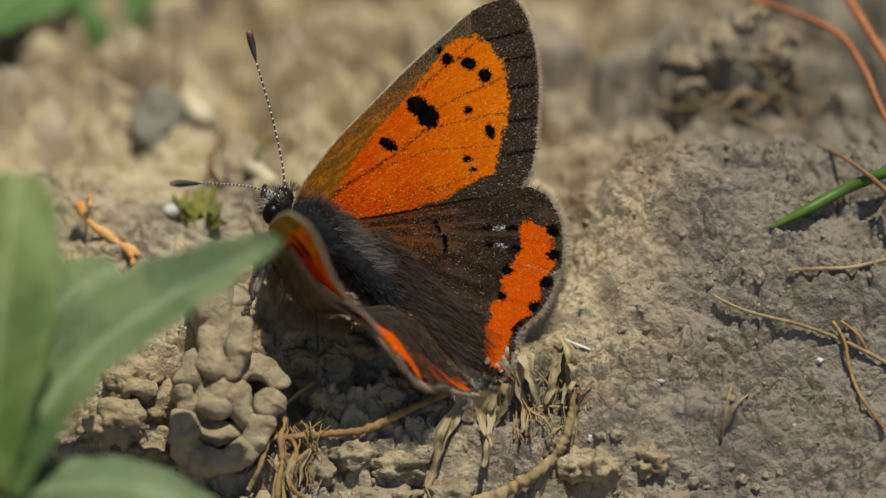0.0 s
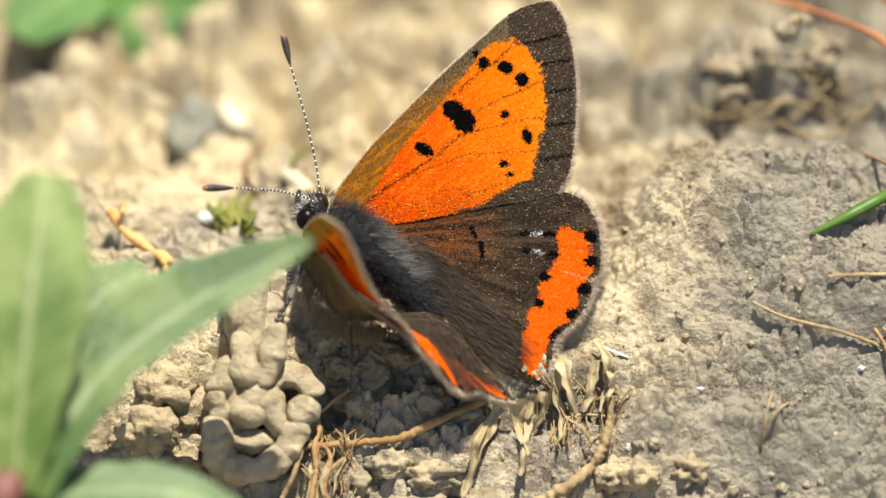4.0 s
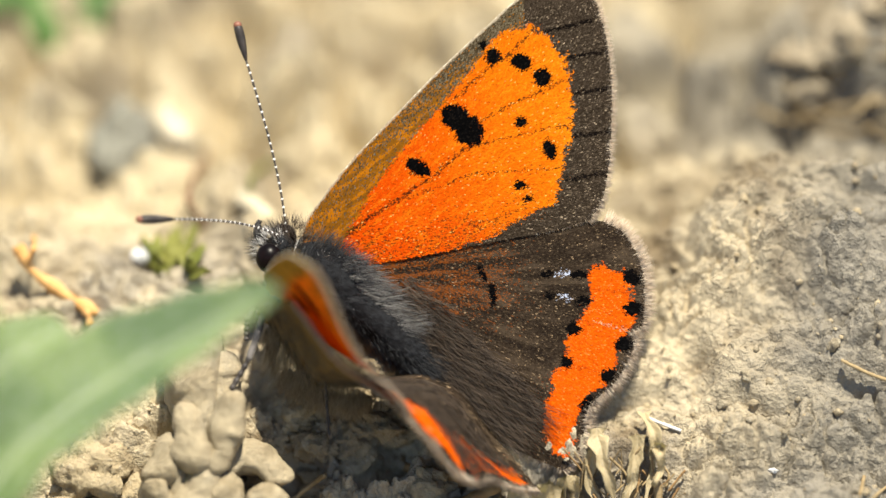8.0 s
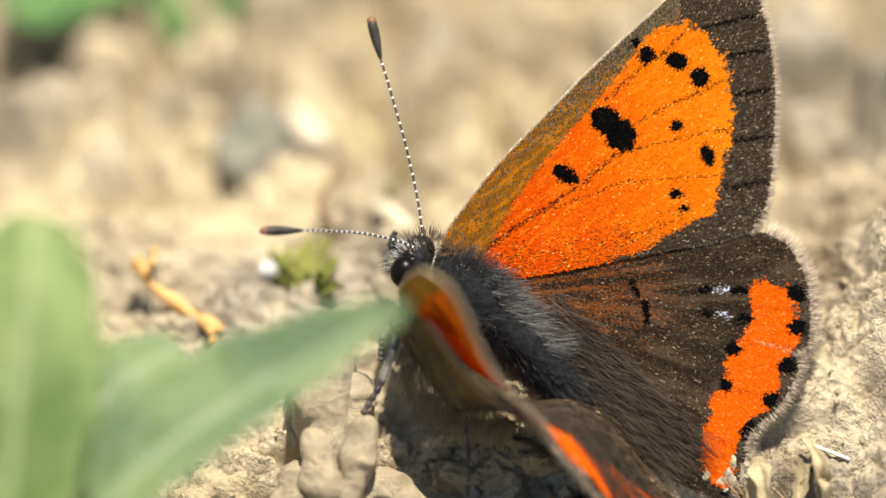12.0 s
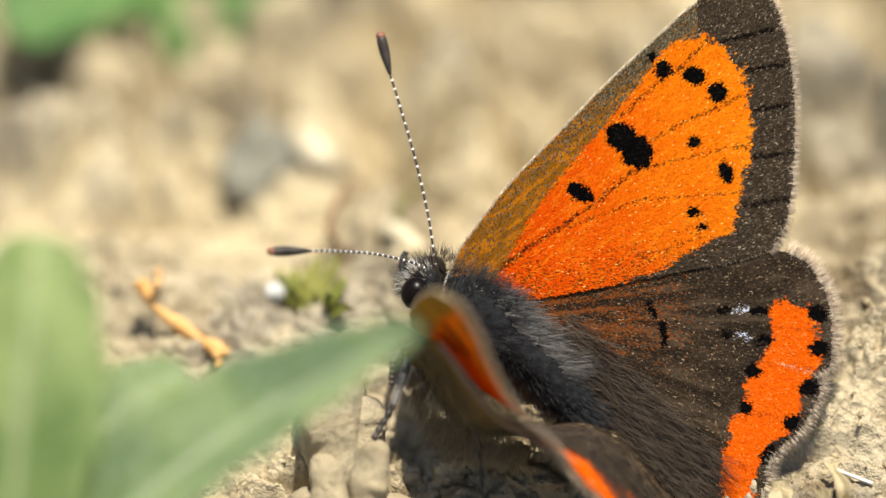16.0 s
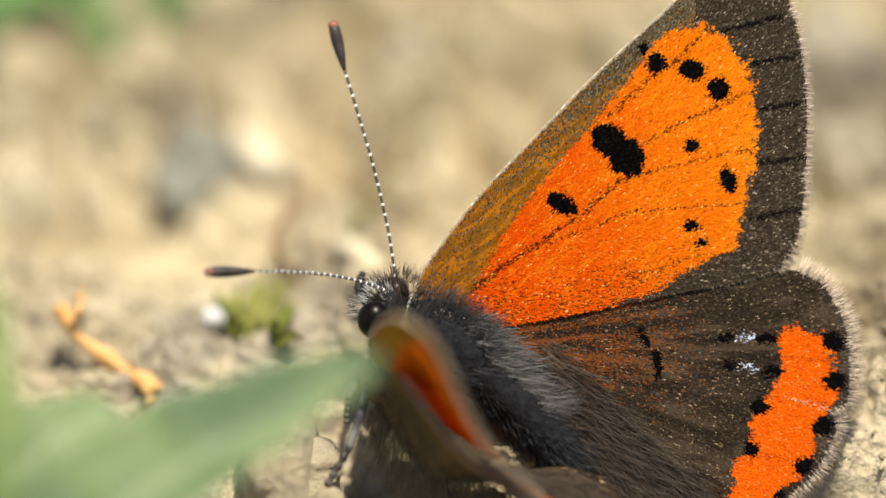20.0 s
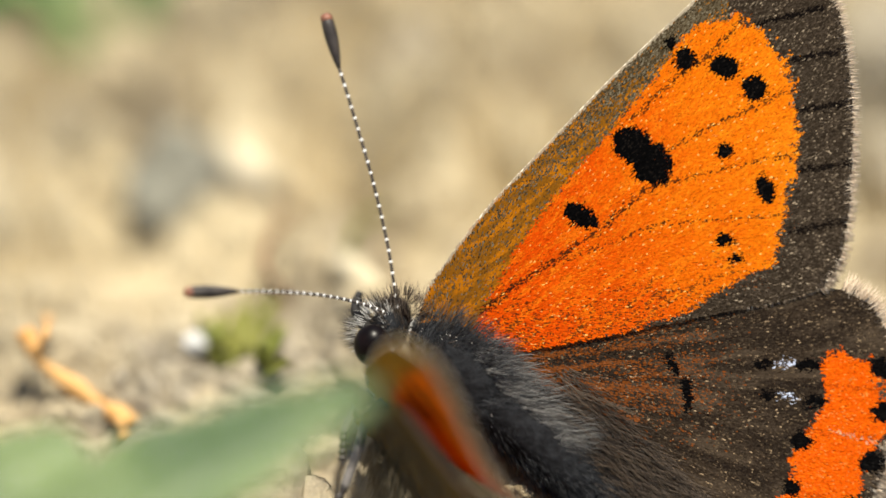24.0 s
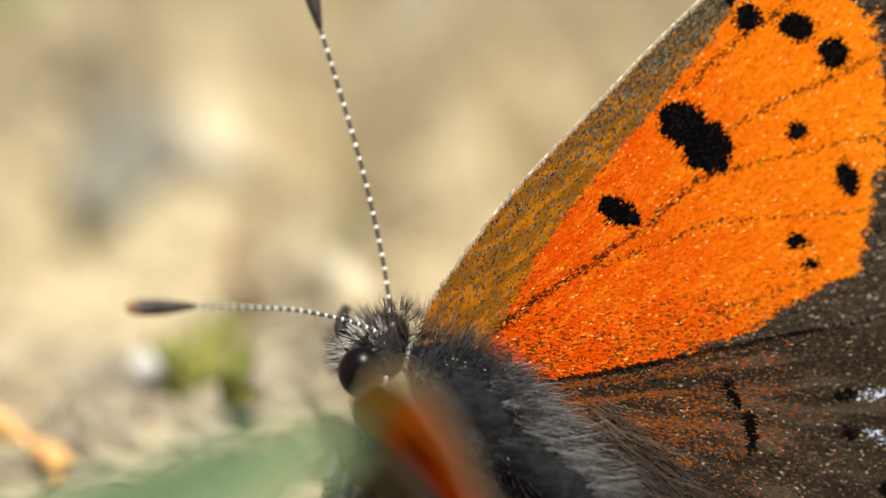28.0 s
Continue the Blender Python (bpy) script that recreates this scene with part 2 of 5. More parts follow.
def wing_base(name):
    n = Nodes(name)
    u = n.uv("wing")
    s, e, i = n.split(u), n.split(n.uv("edge")), n.split(n.uv("inner"))
    scales = n.noise(n.stretch(u, 1.0, 1.9, 1.0, radians(-35)), 15.0, 4, 0.75)
    rag = n.math("MULTIPLY", n.math("SUBTRACT", n.noise(u, 9.0, 3, 0.7), 0.5), 1.0)
    soft = n.noise(u, 0.55, 4, 0.6)
    rays = n.noise(n.stretch(u, 1.0, 6.0, 1.0, radians(-32)), 1.6, 3, 0.6)
    return n, u, s, e, i, scales, rag, soft, rays


def ragged(n, u, rag):
    broad = n.math("SUBTRACT", n.noise(u, 2.4, 2, 0.6), 0.5)
    return n.math("ADD", n.math("MULTIPLY", rag, 1.0), n.math("MULTIPLY", broad, 0.9))


def wing_end(n, c, scales, rays, through, glow):
    n.bump(n.math("ADD", scales, n.math("MULTIPLY", rays, 0.6)), 0.55, 0.00006)
    return n.end(c, n.math("MULTIPLY_ADD", scales, -0.25, 0.75), 0.035, through, glow)


def fore_upper():
    n, u, s, e, i, scales, rag, soft, rays = wing_base("copper_forewing_upper")
    c = n.mix(n.step(s[0], -6.5, 3.5), (0.42, 0.050, 0.001), (0.48, 0.122, 0.002))
    # yellow flecks and streaks put the scales' sparkle into the colour
    c = n.mix(n.math("MULTIPLY", n.step(scales, 0.55, 0.68), 0.5), c, (0.70, 0.28, 0.02))
    c = n.mix(n.math("MULTIPLY", n.step(rays, 0.52, 0.66), 0.5), c, (0.68, 0.235, 0.014))
    c = n.mix(n.math("MULTIPLY", n.step(scales, 0.46, 0.32), 0.45), c, (0.25, 0.035, 0.001))
    c = n.mix(n.math("MULTIPLY", n.step(soft, 0.48, 0.66), 0.5), c, (0.34, 0.042, 0.001))
    dust = n.math("MULTIPLY", n.step(n.noise(u, 7.0, 3, 0.7), 0.60, 0.68), n.step(n.math("ADD", i[0], n.math("MULTIPLY", soft, 3.0)), 5.2, 2.0))
    c = n.mix(n.math("MULTIPLY", dust, 0.8), c, (0.05, 0.0175, 0.005))
    brown = n.mix(n.step(scales, 0.40, 0.70), (0.013, 0.0075, 0.004), (0.048, 0.030, 0.015))
    # pale gold flecks are painted glints on the brown margin
    brown = n.mix(n.math("MULTIPLY", n.step(scales, 0.56, 0.64), 0.7), brown, (0.42, 0.30, 0.17))
    brown = n.mix(n.math("MULTIPLY", n.step(rays, 0.50, 0.42), 0.85), brown, (0.007, 0.0045, 0.003))
    streak = n.noise(n.stretch(u, 1.0, 9.0, 1.0, radians(-47)), 1.4, 3, 0.6)
    olive = n.mix(n.step(streak, 0.36, 0.66), (0.085, 0.050, 0.012), (0.21, 0.085, 0.008))
    olive = n.mix(n.step(s[0], -3.0, 3.0), olive, brown)
    costa = n.step(n.math("ADD", e[0], n.math("MULTIPLY", rag, 0.9)), 1.5, 0.95)
    c = n.mix(costa, c, olive)
    c = n.mix(n.step(n.math("ADD", e[0], n.math("MULTIPLY", rag, 0.5)), 0.62, 0.25), c, brown)
    apex = n.math("MULTIPLY", n.step(s[1], 9.2, 12.0), 1.0)
    outer = n.math("SUBTRACT", n.math("ADD", e[1], n.math("MULTIPLY", rag, 1.5)), apex)
    c = n.mix(n.step(outer, 1.62, 1.40), c, brown)
    hem = n.step(n.math("ADD", i[0], n.math("MULTIPLY", rag, 0.9)), 0.75, 0.35)
    c = n.mix(n.math("MULTIPLY", hem, n.step(s[0], -2.5, 1.0)), c, brown)
    c = n.mix(ellipses(n, s, FORE_SPOTS, ragged(n, u, rag)), c, n.mix(n.step(scales, 0.6, 0.8), (0.0010, 0.0009, 0.0009), (0.007, 0.005, 0.004)))
    return wing_end(n, c, scales, rays, 0.30, c)


def fore_under():
    n, u, s, e, i, scales, rag, soft, rays = wing_base("copper_forewing_under")
    c = n.mix(n.step(soft, 0.3, 0.7), (0.92, 0.24, 0.008), (0.95, 0.40, 0.02))
    tan = n.mix(n.step(scales, 0.35, 0.7), (0.60, 0.33, 0.04), (0.72, 0.43, 0.07))
    c = n.mix(n.step(n.math("ADD", e[0], n.math("MULTIPLY", rag, 0.4)), 1.5, 0.9), c, tan)
    c = n.mix(n.step(n.math("ADD", e[1], n.math("MULTIPLY", rag, 0.4)), 2.2, 1.7), c, tan)
    c = n.mix(ellipses(n, s, FORE_SPOTS, rag), c, (0.012, 0.009, 0.007))
    return wing_end(n, c, scales, rays, 0.60, c)


def hind_upper():
    n, u, s, e, i, scales, rag, soft, rays = wing_base("copper_hindwing_upper")
    c = n.mix(n.step(scales, 0.38, 0.68), (0.010, 0.0058, 0.0032), (0.032, 0.019, 0.010))
    c = n.mix(n.math("MULTIPLY", n.step(rays, 0.5, 0.64), 0.6), c, (0.066, 0.038, 0.018))
    c = n.mix(n.math("MULTIPLY", n.step(rays, 0.46, 0.36), 0.7), c, (0.006, 0.004, 0.003))
    flush = n.math("MULTIPLY", n.step(s[0], 2.6, -3.0), n.step(s[1], -1.4, 1.2))
    c = n.mix(n.math("MULTIPLY", flush, n.step(n.math("ADD", scales, n.math("MULTIPLY", rays, 0.35)), 0.45, 0.95)), c, (0.15, 0.042, 0.004))
    c = n.mix(n.math("MULTIPLY", n.step(scales, 0.58, 0.65), 0.75), c, (0.46, 0.25, 0.10))
    lobes = n.math("MULTIPLY", n.math("SINE", n.math("MULTIPLY", i[1], 46.0)), 0.16)
    inner = n.math("ADD", n.math("ADD", e[1], lobes), n.math("MULTIPLY", rag, 0.8))
    band = n.math("MULTIPLY", n.step(inner, 2.35, 2.1), n.step(n.math("ADD", e[1], n.math("MULTIPLY", rag, 0.5)), 0.50, 0.66))
    band = n.math("MULTIPLY", band, n.step(n.math("ADD", s[1], n.math("MULTIPLY", rag, 0.6)), 1.45, 1.2))
    hot = n.mix(n.step(soft, 0.35, 0.7), (0.46, 0.056, 0.002), (0.50, 0.09, 0.004))
    hot = n.mix(n.math("MULTIPLY", n.step(scales, 0.56, 0.74), 0.4), hot, (0.475, 0.16, 0.02))
    c = n.mix(band, c, hot)
    c = n.mix(ellipses(n, s, HIND_SPOTS, ragged(n, u, rag)), c, (0.0012, 0.001, 0.0009))
    blue = n.math("MULTIPLY", ellipses(n, s, HIND_BLUE, n.math("MULTIPLY", rag, 1.6)), n.step(n.noise(u, 14, 1), 0.42, 0.55))
    c = n.mix(blue, c, (0.62, 0.66, 0.80))
    return wing_end(n, c, scales, rays, 0.22, c)


def hind_under():
    n, u, s, e, i, scales, rag, soft, rays = wing_base("tan_hindwing_under")
    c = n.mix(n.step(soft, 0.3, 0.7), (0.15, 0.093, 0.030), (0.28, 0.185, 0.072))
    c = n.mix(n.math("MULTIPLY", n.step(scales, 0.45, 0.7), 0.4), c, (0.17, 0.13, 0.07))
    c = n.mix(ellipses(n, s, UNDER_HIND, rag), c, (0.05, 0.03, 0.018))
    return wing_end(n, c, scales, rays, 0.30, (0.34, 0.19, 0.055))


M_FORE_UP, M_FORE_UNDER, M_HIND_UP, M_HIND_UNDER = fore_upper(), fore_under(), hind_upper(), hind_under()
M_COSTA = plain_material("pale_costa", (0.50, 0.42, 0.29), (0.70, 0.62, 0.48), 1500, 0.6)
def hair_material(name, a, b, rough=0.5, spec=0.3, through=0.0):
    n = Nodes(name)
    c = n.mix(n.add("NewGeometry").outputs["Random Per Island"], a, b)
    return n.end(c, rough, spec, through)


M_FRINGE = hair_material("pale_buff_fringe", (0.48, 0.35, 0.235), (0.90, 0.77, 0.60), 0.5, 0.3, 0.3)
M_FUR_GREY = hair_material("blue_grey_fur", (0.003, 0.0032, 0.0038), (0.042, 0.044, 0.048))
M_FUR_BLUE = hair_material("pale_blue_grey_fur", (0.02, 0.02, 0.02), (0.23, 0.22, 0.205))
M_FUR_BROWN = hair_material("brown_fur", (0.01, 0.007, 0.005), (0.11, 0.078, 0.052))
M_FUR_BLACK = hair_material("black_bristle", (0.006, 0.005, 0.005), (0.05, 0.045, 0.04))
M_FUR_WHITE = hair_material("white_scale_hair", (0.35, 0.33, 0.3), (0.78, 0.76, 0.72))
M_FUR_PALE = hair_material("pale_belly_fur", (0.17, 0.125, 0.065), (0.42, 0.33, 0.21), 0.6, 0.2, 0.3)
M_FUR_TAN = hair_material("dull_tan_fur", (0.06, 0.043, 0.02), (0.22, 0.165, 0.09))
M_BODY = plain_material("black_cuticle", (0.005, 0.0052, 0.006), (0.014, 0.015, 0.017), 4000, 0.55, 0.10, 1.0, 0.0001)
M_EYE = plain_material("dark_brown_eye", (0.003, 0.002, 0.002), (0.007, 0.004, 0.0035), 3000, 0.30, 0.1, 0.15, 0.00001)
M_RING_WHITE = plain_material("white_ring", (0.78, 0.76, 0.72), (0.84, 0.83, 0.80), 1500, 0.55)
M_RING_DARK = plain_material("dark_ring", (0.035, 0.028, 0.024), (0.06, 0.048, 0.04), 1500, 0.5)
M_CLUB = plain_material("dark_club", (0.018, 0.014, 0.012), (0.050, 0.040, 0.034), 1600, 0.5)
M_CLUB_TIP = plain_material("rufous_club_tip", (0.16, 0.065, 0.04), (0.24, 0.10, 0.06), 1600, 0.5)
M_LEG = plain_material("grey_leg", (0.06, 0.054, 0.05), (0.17, 0.155, 0.145), 1200, 0.6, 0.25, 0.5)
M_TARSUS = plain_material("dark_tarsus", (0.025, 0.02, 0.018), (0.07, 0.06, 0.055), 1200, 0.5)


# ---------------------------------------------------------------- builders
def mesh_object(name, bm, mat, parent=None, label="", smooth=True):
    me = bpy.data.meshes.new(name)
    bm.to_mesh(me)
    bm.free()
    for m in mat if isinstance(mat, (list, tuple)) else [mat]:
        me.materials.append(m)
    if smooth:
        me.polygons.foreach_set("use_smooth", [True] * len(me.polygons))
    ob = new(name, me)
    if parent:
        ob.parent = parent
    if label:
        tagged(ob, label)
    return ob


def part(name, bm, mat, parent, label="", smooth=True):
    return mesh_object(name, bm, mat, parent, label, smooth)


def thing(name, label, category, group="", kind=""):
    return tagged(new(name), label, category, group, kind)


def spline(points, steps, closed=False):
    """A smooth curve through the control points."""
    pts = [Vector(p) for p in points]
    n, out = len(pts), []
    for i in range(n if closed else n - 1):
        p1, p2 = pts[i], pts[(i + 1) % n]
        p0 = pts[(i - 1) % n] if closed or i else p1
        p3 = pts[(i + 2) % n] if closed or i + 2 < n else p2
        for k in range(steps):
            t = k / steps
            out.append(0.5 * (2 * p1 + (p2 - p0) * t + (2 * p0 - 5 * p1 + 4 * p2 - p3) * t * t + (3 * p1 - p0 - 3 * p2 + p3) * t ** 3))
    if not closed:
        out.append(pts[-1])
    return out


def tube(bm, line, radius, sides=8, rough=0.0, seed=0.0):
    """A round rod along a line (metres); radius is a number or a function of 0..1."""
    rings, prev = [], None
    n = len(line)
    side = None
    for i, p in enumerate(line):
        d = (line[min(i + 1, n - 1)] - line[max(i - 1, 0)]).normalized()
        if side is None:
            side = d.orthogonal().normalized()
        side = (side - d * side.dot(d)).normalized()
        other = d.cross(side)
        r = radius(i / (n - 1)) if callable(radius) else radius
        ring = []
        for k in range(sides):
            a = 2 * math.pi * k / sides
            w = side * math.cos(a) + other * math.sin(a)
            q = p + w * r
            if rough:
                q = p + w * r * (1 + rough * noise.noise(q / (r * 1.3) + Vector((seed, seed * 2, 0))))
            ring.append(bm.verts.new(q))
        rings.append(ring)
    for a, b in zip(rings, rings[1:]):
        for k in range(sides):
            bm.faces.new((a[k], a[(k + 1) % sides], b[(k + 1) % sides], b[k]))
    bm.faces.new(list(reversed(rings[0])))
    bm.faces.new(rings[-1])


def blob(bm, centre, axes, seg=2, rough=0.0, scale=1.0, seed=0.0):
    """A lumpy ellipsoid; axes: three half-length vectors in metres."""
    made = bmesh.ops.create_icosphere(bm, subdivisions=seg, radius=1.0)["verts"]
    for v in made:
        c = v.co.copy()
        k = 1 + rough * noise.fractal(c * scale + Vector((seed, seed * 1.7, -seed)), 0.8, 2.0, 3) if rough else 1
        v.co = centre + (axes[0] * c.x + axes[1] * c.y + axes[2] * c.z) * k
    return made


def hair(bm, root, tip, width, bend):
    """A thin tapering three-sided hair."""
    d = tip - root
    s = d.orthogonal().normalized()
    o = d.normalized().cross(s)
    mid = root + d * 0.5 + bend
    rings = []
    for p, w in ((root, width), (mid, width * 0.75)):
        rings.append([bm.verts.new(p + (s * math.cos(a) + o * math.sin(a)) * w) for a in (0, 2.1, 4.2)])
    top = bm.verts.new(tip)
    for k in range(3):
        bm.faces.new((rings[0][k], rings[0][(k + 1) % 3], rings[1][(k + 1) % 3], rings[1][k]))
        bm.faces.new((rings[1][k], rings[1][(k + 1) % 3], top))


# ---------------------------------------------------------------- ground
def smooth(a, b, x):
    t = min(max((x - a) / (b - a), 0.0), 1.0)
    return t * t * (3 - 2 * t)


def ease(a, b, x):
    """The same for arrays."""
    t = np.clip((x - a) / (b - a), 0.0, 1.0)
    return t * t * (3 - 2 * t)


def profile(table, y):
    z = np.full_like(y, table[-1][1])
    for (y0, z0), (y1, z1) in reversed(list(zip(table, table[1:]))):
        z = np.where(y <= y1, z0 + (z1 - z0) * ease(y0, y1, y), z)
    return z


def chance(i, j, seed):
    """A random number from 0 to 1 for each lattice point."""
    h = (i.astype(np.int64) * 374761393 + j.astype(np.int64) * 668265263 + seed * 362437) & 0xFFFFFFFF
    h = ((h ^ (h >> 13)) * 1274126177) & 0xFFFFFFFF
    h = ((h ^ (h >> 16)) * 2246822519) & 0xFFFFFFFF
    return ((h ^ (h >> 15)) & 0xFFFFFF) / 0xFFFFFF


def waves(x, y, seed):
    """Gradient noise, about -0.7 to 0.7."""
    i, j = np.floor(x), np.floor(y)
    fx, fy = x - i, y - j
    u, v = fx ** 3 * (fx * (fx * 6 - 15) + 10), fy ** 3 * (fy * (fy * 6 - 15) + 10)
    got = []
    for dj in (0, 1):
        for di in (0, 1):
            turn = 2 * math.pi * chance(i + di, j + dj, seed)
            got.append(np.cos(turn) * (fx - di) + np.sin(turn) * (fy - dj))
    return (got[0] * (1 - u) + got[1] * u) * (1 - v) + (got[2] * (1 - u) + got[3] * u) * v


def layers(x, y, count, gain, seed, ridged=False):
    total, size = 0.0, 1.0
    for k in range(count):
        w = waves(x, y, seed + k * 17)
        total = total + size * ((0.35 - np.abs(w)) if ridged else w)
        x, y, size = x * 2.03 + 5.1, y * 2.03 - 3.7, size * gain
    return total


def cells(x, y, seed):
    """Distances to the two nearest scattered points, and the nearest one's own random number."""
    i, j = np.floor(x), np.floor(y)
    f1, f2, own = np.full_like(x, 9.0), np.full_like(x, 9.0), np.zeros_like(x)
    for dj in (-1, 0, 1):
        for di in (-1, 0, 1):
            px, py = i + di + chance(i + di, j + dj, seed), j + dj + chance(i + di, j + dj, seed + 1)
            d = np.hypot(px - x, py - y)
            nearer = d < f1
            f2 = np.where(nearer, f1, np.minimum(f2, d))
            own = np.where(nearer, chance(i + di, j + dj, seed + 2), own)
            f1 = np.where(nearer, d, f1)
    return f1, f2, own


LEFT = [(-60, -10.0), (-15, -9.0), (-9.5, -6.2), (-5.7, -2.9), (-3.4, -0.2), (0, 2.3), (4, 3.7), (8, 3.3), (13, 2.2), (20, 2.0), (30, 2.2), (60, 0.0), (400, 0.0)]
RIGHT = [(-60, -10.0), (-15, -9.6), (-9.5, -5.2), (-5.5, -1.4), (-0.5, 3.3), (3.2, 6.4), (5.0, 6.6), (7.5, 5.2), (11, 3.5), (16, 2.2), (24, 1.8), (40, 1.0), (400, 0.0)]
MOUNDS = [(-17.6, -3.2, 1.6, 2.8, 2.4), (14.4, 15.0, 3.8, 4.0, 3.6), (17.5, 13.0, 2.0, 2.6, 2.0), (13.5, 5.2, 1.1, 3.0, 1.8), (-13.5, 1.2, 0.5, 3.5, 2.0), (-15, 18, 2.6, 3.6, 2.6),
          (-7, 16, 3.0, 3.2, 2.2), (-22, 12, 2.4, 3.0, 2.0), (-1, 23, 3.0, 4.0, 2.6), (4.5, 15, 1.8, 3.0, 2.2), (-12.2, -4.0, 0.9, 2.2, 1.6), (-12, 23, 2.6, 3.5, 2.2), (7, 26, 2.0, 4.0, 2.0),
          (-4.6, -4.4, 1.3, 2.0, 1.2), (19, -1.0, 1.2, 3.2, 1.8), (9.0, -6.5, 0.7, 2.0, 1.1), (11.5, -4.0, 0.8, 2.4, 0.9), (16.5, -7.5, 1.0, 2.6, 1.4), (21, 3.0, -1.6, 1.8, 1.6)]
HOLLOWS = [(-13.6, -3.3, 1.6, 0.55, 0.5), (-7.9, -4.2, 3.6, 0.9, 0.9), (-1.8, -3.9, 2.6, 0.9, 0.6), (-5.0, -3.7, 2.6, 1.8, 1.0), (-8.6, -5.6, 1.2, 0.6, 0.5), (-1.6, -8.1, 1.6, 1.0, 0.35), (-9.5, -8.2, 1.2, 0.5, 0.5),
           (-17, 14.2, 2.2, 2.2, 1.0), (-10, 12.4, 1.8, 2.2, 1.2), (-3.5, 11.0, 1.8, 2.4, 1.2), (-20, 8.6, 1.4, 2.2, 1.1), (-10, 19.5, 2.2, 2.6, 1.0), (2.0, 18.6, 2.0, 2.6, 1.0), (-18, 21.5, 2.0, 3.0, 1.0), (8.6, -1.4, 1.0, 0.8, 0.9), (2.4, -4.7, 1.3, 1.9, 0.9)]


def ground_height(x, y):
    """Height of the soil in millimetres, for arrays."""
    k = ease(5.6, 11.0, x) * (1 - 0.6 * ease(24, 44, x))
    z = profile(LEFT, y) * (1 - k) + profile(RIGHT, y) * k
    for mx, my, h, wx, wy in MOUNDS:
        z = z + h * np.exp(-((x - mx) / wx) ** 2 - ((y - my) / wy) ** 2)
    for mx, my, h, wx, wy in HOLLOWS:
        z = z - h * np.exp(-(((x - mx) / wx) ** 2 + ((y - my) / wy) ** 2) ** 2)
    near = 1 - ease(40, 120, np.maximum(np.abs(x), np.abs(y)))
    back = ease(8, 14, y)
    y = 1.5 * np.minimum(y, 6.0) + np.maximum(y - 6.0, 0.0)      # the relief runs along the steep bank
    # clods: warped cells at three sizes, each with its own height, rounded towards its cracks
    wx = x + 0.85 * layers(x * 0.45, y * 0.45, 3, 0.5, 11)
    wy = y * 0.9 + 0.85 * layers(x * 0.45, y * 0.45, 3, 0.5, 71)
    f1, f2, own = cells(wx * 0.26, wy * 0.30, 3)
    z = z + near * (0.5 + 2.5 * back) * ((own - 0.5) * 0.8 + 0.9 * ease(0.0, 0.5, f2 - f1) - 0.9 * f1 ** 2)
    loose = ease(-0.15, 0.25, layers(x * 0.22, y * 0.22, 2, 0.5, 5))
    f1, f2, own = cells(wx * 0.75, wy * 0.85, 23)
    z = z + near * (0.22 + 0.40 * loose) * ((own - 0.5) * 0.7 + 0.8 * ease(0.0, 0.32, f2 - f1) - 0.5 * f1)
    ux = wx + 0.22 * layers(x * 1.7, y * 1.7, 2, 0.5, 31)
    uy = wy + 0.22 * layers(x * 1.7, y * 1.7, 2, 0.5, 41)
    f1, f2, own = cells(ux * 1.9, uy * 2.2, 53)
    z = z + near * (0.10 + 0.20 * loose) * ((own - 0.5) * 0.8 + 0.7 * ease(0.0, 0.28, f2 - f1))
    f1, f2, own = cells(ux * 4.6, uy * 5.2, 83)
    z = z + near * (0.035 + 0.09 * loose) * ((own - 0.5) + 0.5 * ease(0.0, 0.3, f2 - f1))
    # folds and flakes of the washed crust
    z = z + near * 0.30 * layers(ux * 0.55 + uy * 0.25, uy * 0.9, 4, 0.55, 61, True)
    z = z + near * 0.75 * layers(x * 0.30, y * 0.36, 3, 0.5, 91)
    return z + near * 0.085 * layers(x * 3.2, y * 3.2, 4, 0.65, 101)


def ridge(lo, hi, fine, far):
    """Rows of a grid: fine between lo and hi, then ever wider out to far."""
    inner = list(np.arange(lo, hi + fine / 2, fine))
    out, step = [], fine
    p = 0.0
    while p < far:
        step *= 1.45
        p += step
        out.append(p)
    return [lo - p for p in reversed(out)] + inner + [hi + p for p in out]


GX = np.array(ridge(-26.5, 25.5, 0.075, 6000))
GY = np.array([y for y in ridge(-12.5, 8.0, 0.06, 600) if y < 8.03] + list(np.arange(8.2, 34, 0.2)) + [34 + 0.5 * 1.45 ** k for k in range(24)])
GZ = ground_height(*np.meshgrid(GX, GY))


def soil_at(x, y):
    """The soil's height between the points of its grid."""
    i = np.clip(np.searchsorted(GX, x) - 1, 0, len(GX) - 2)
    j = np.clip(np.searchsorted(GY, y) - 1, 0, len(GY) - 2)
    u, v = (x - GX[i]) / (GX[i + 1] - GX[i]), (y - GY[j]) / (GY[j + 1] - GY[j])
    return (GZ[j, i] * (1 - u) + GZ[j, i + 1] * u) * (1 - v) + (GZ[j + 1, i] * (1 - u) + GZ[j + 1, i + 1] * u) * v


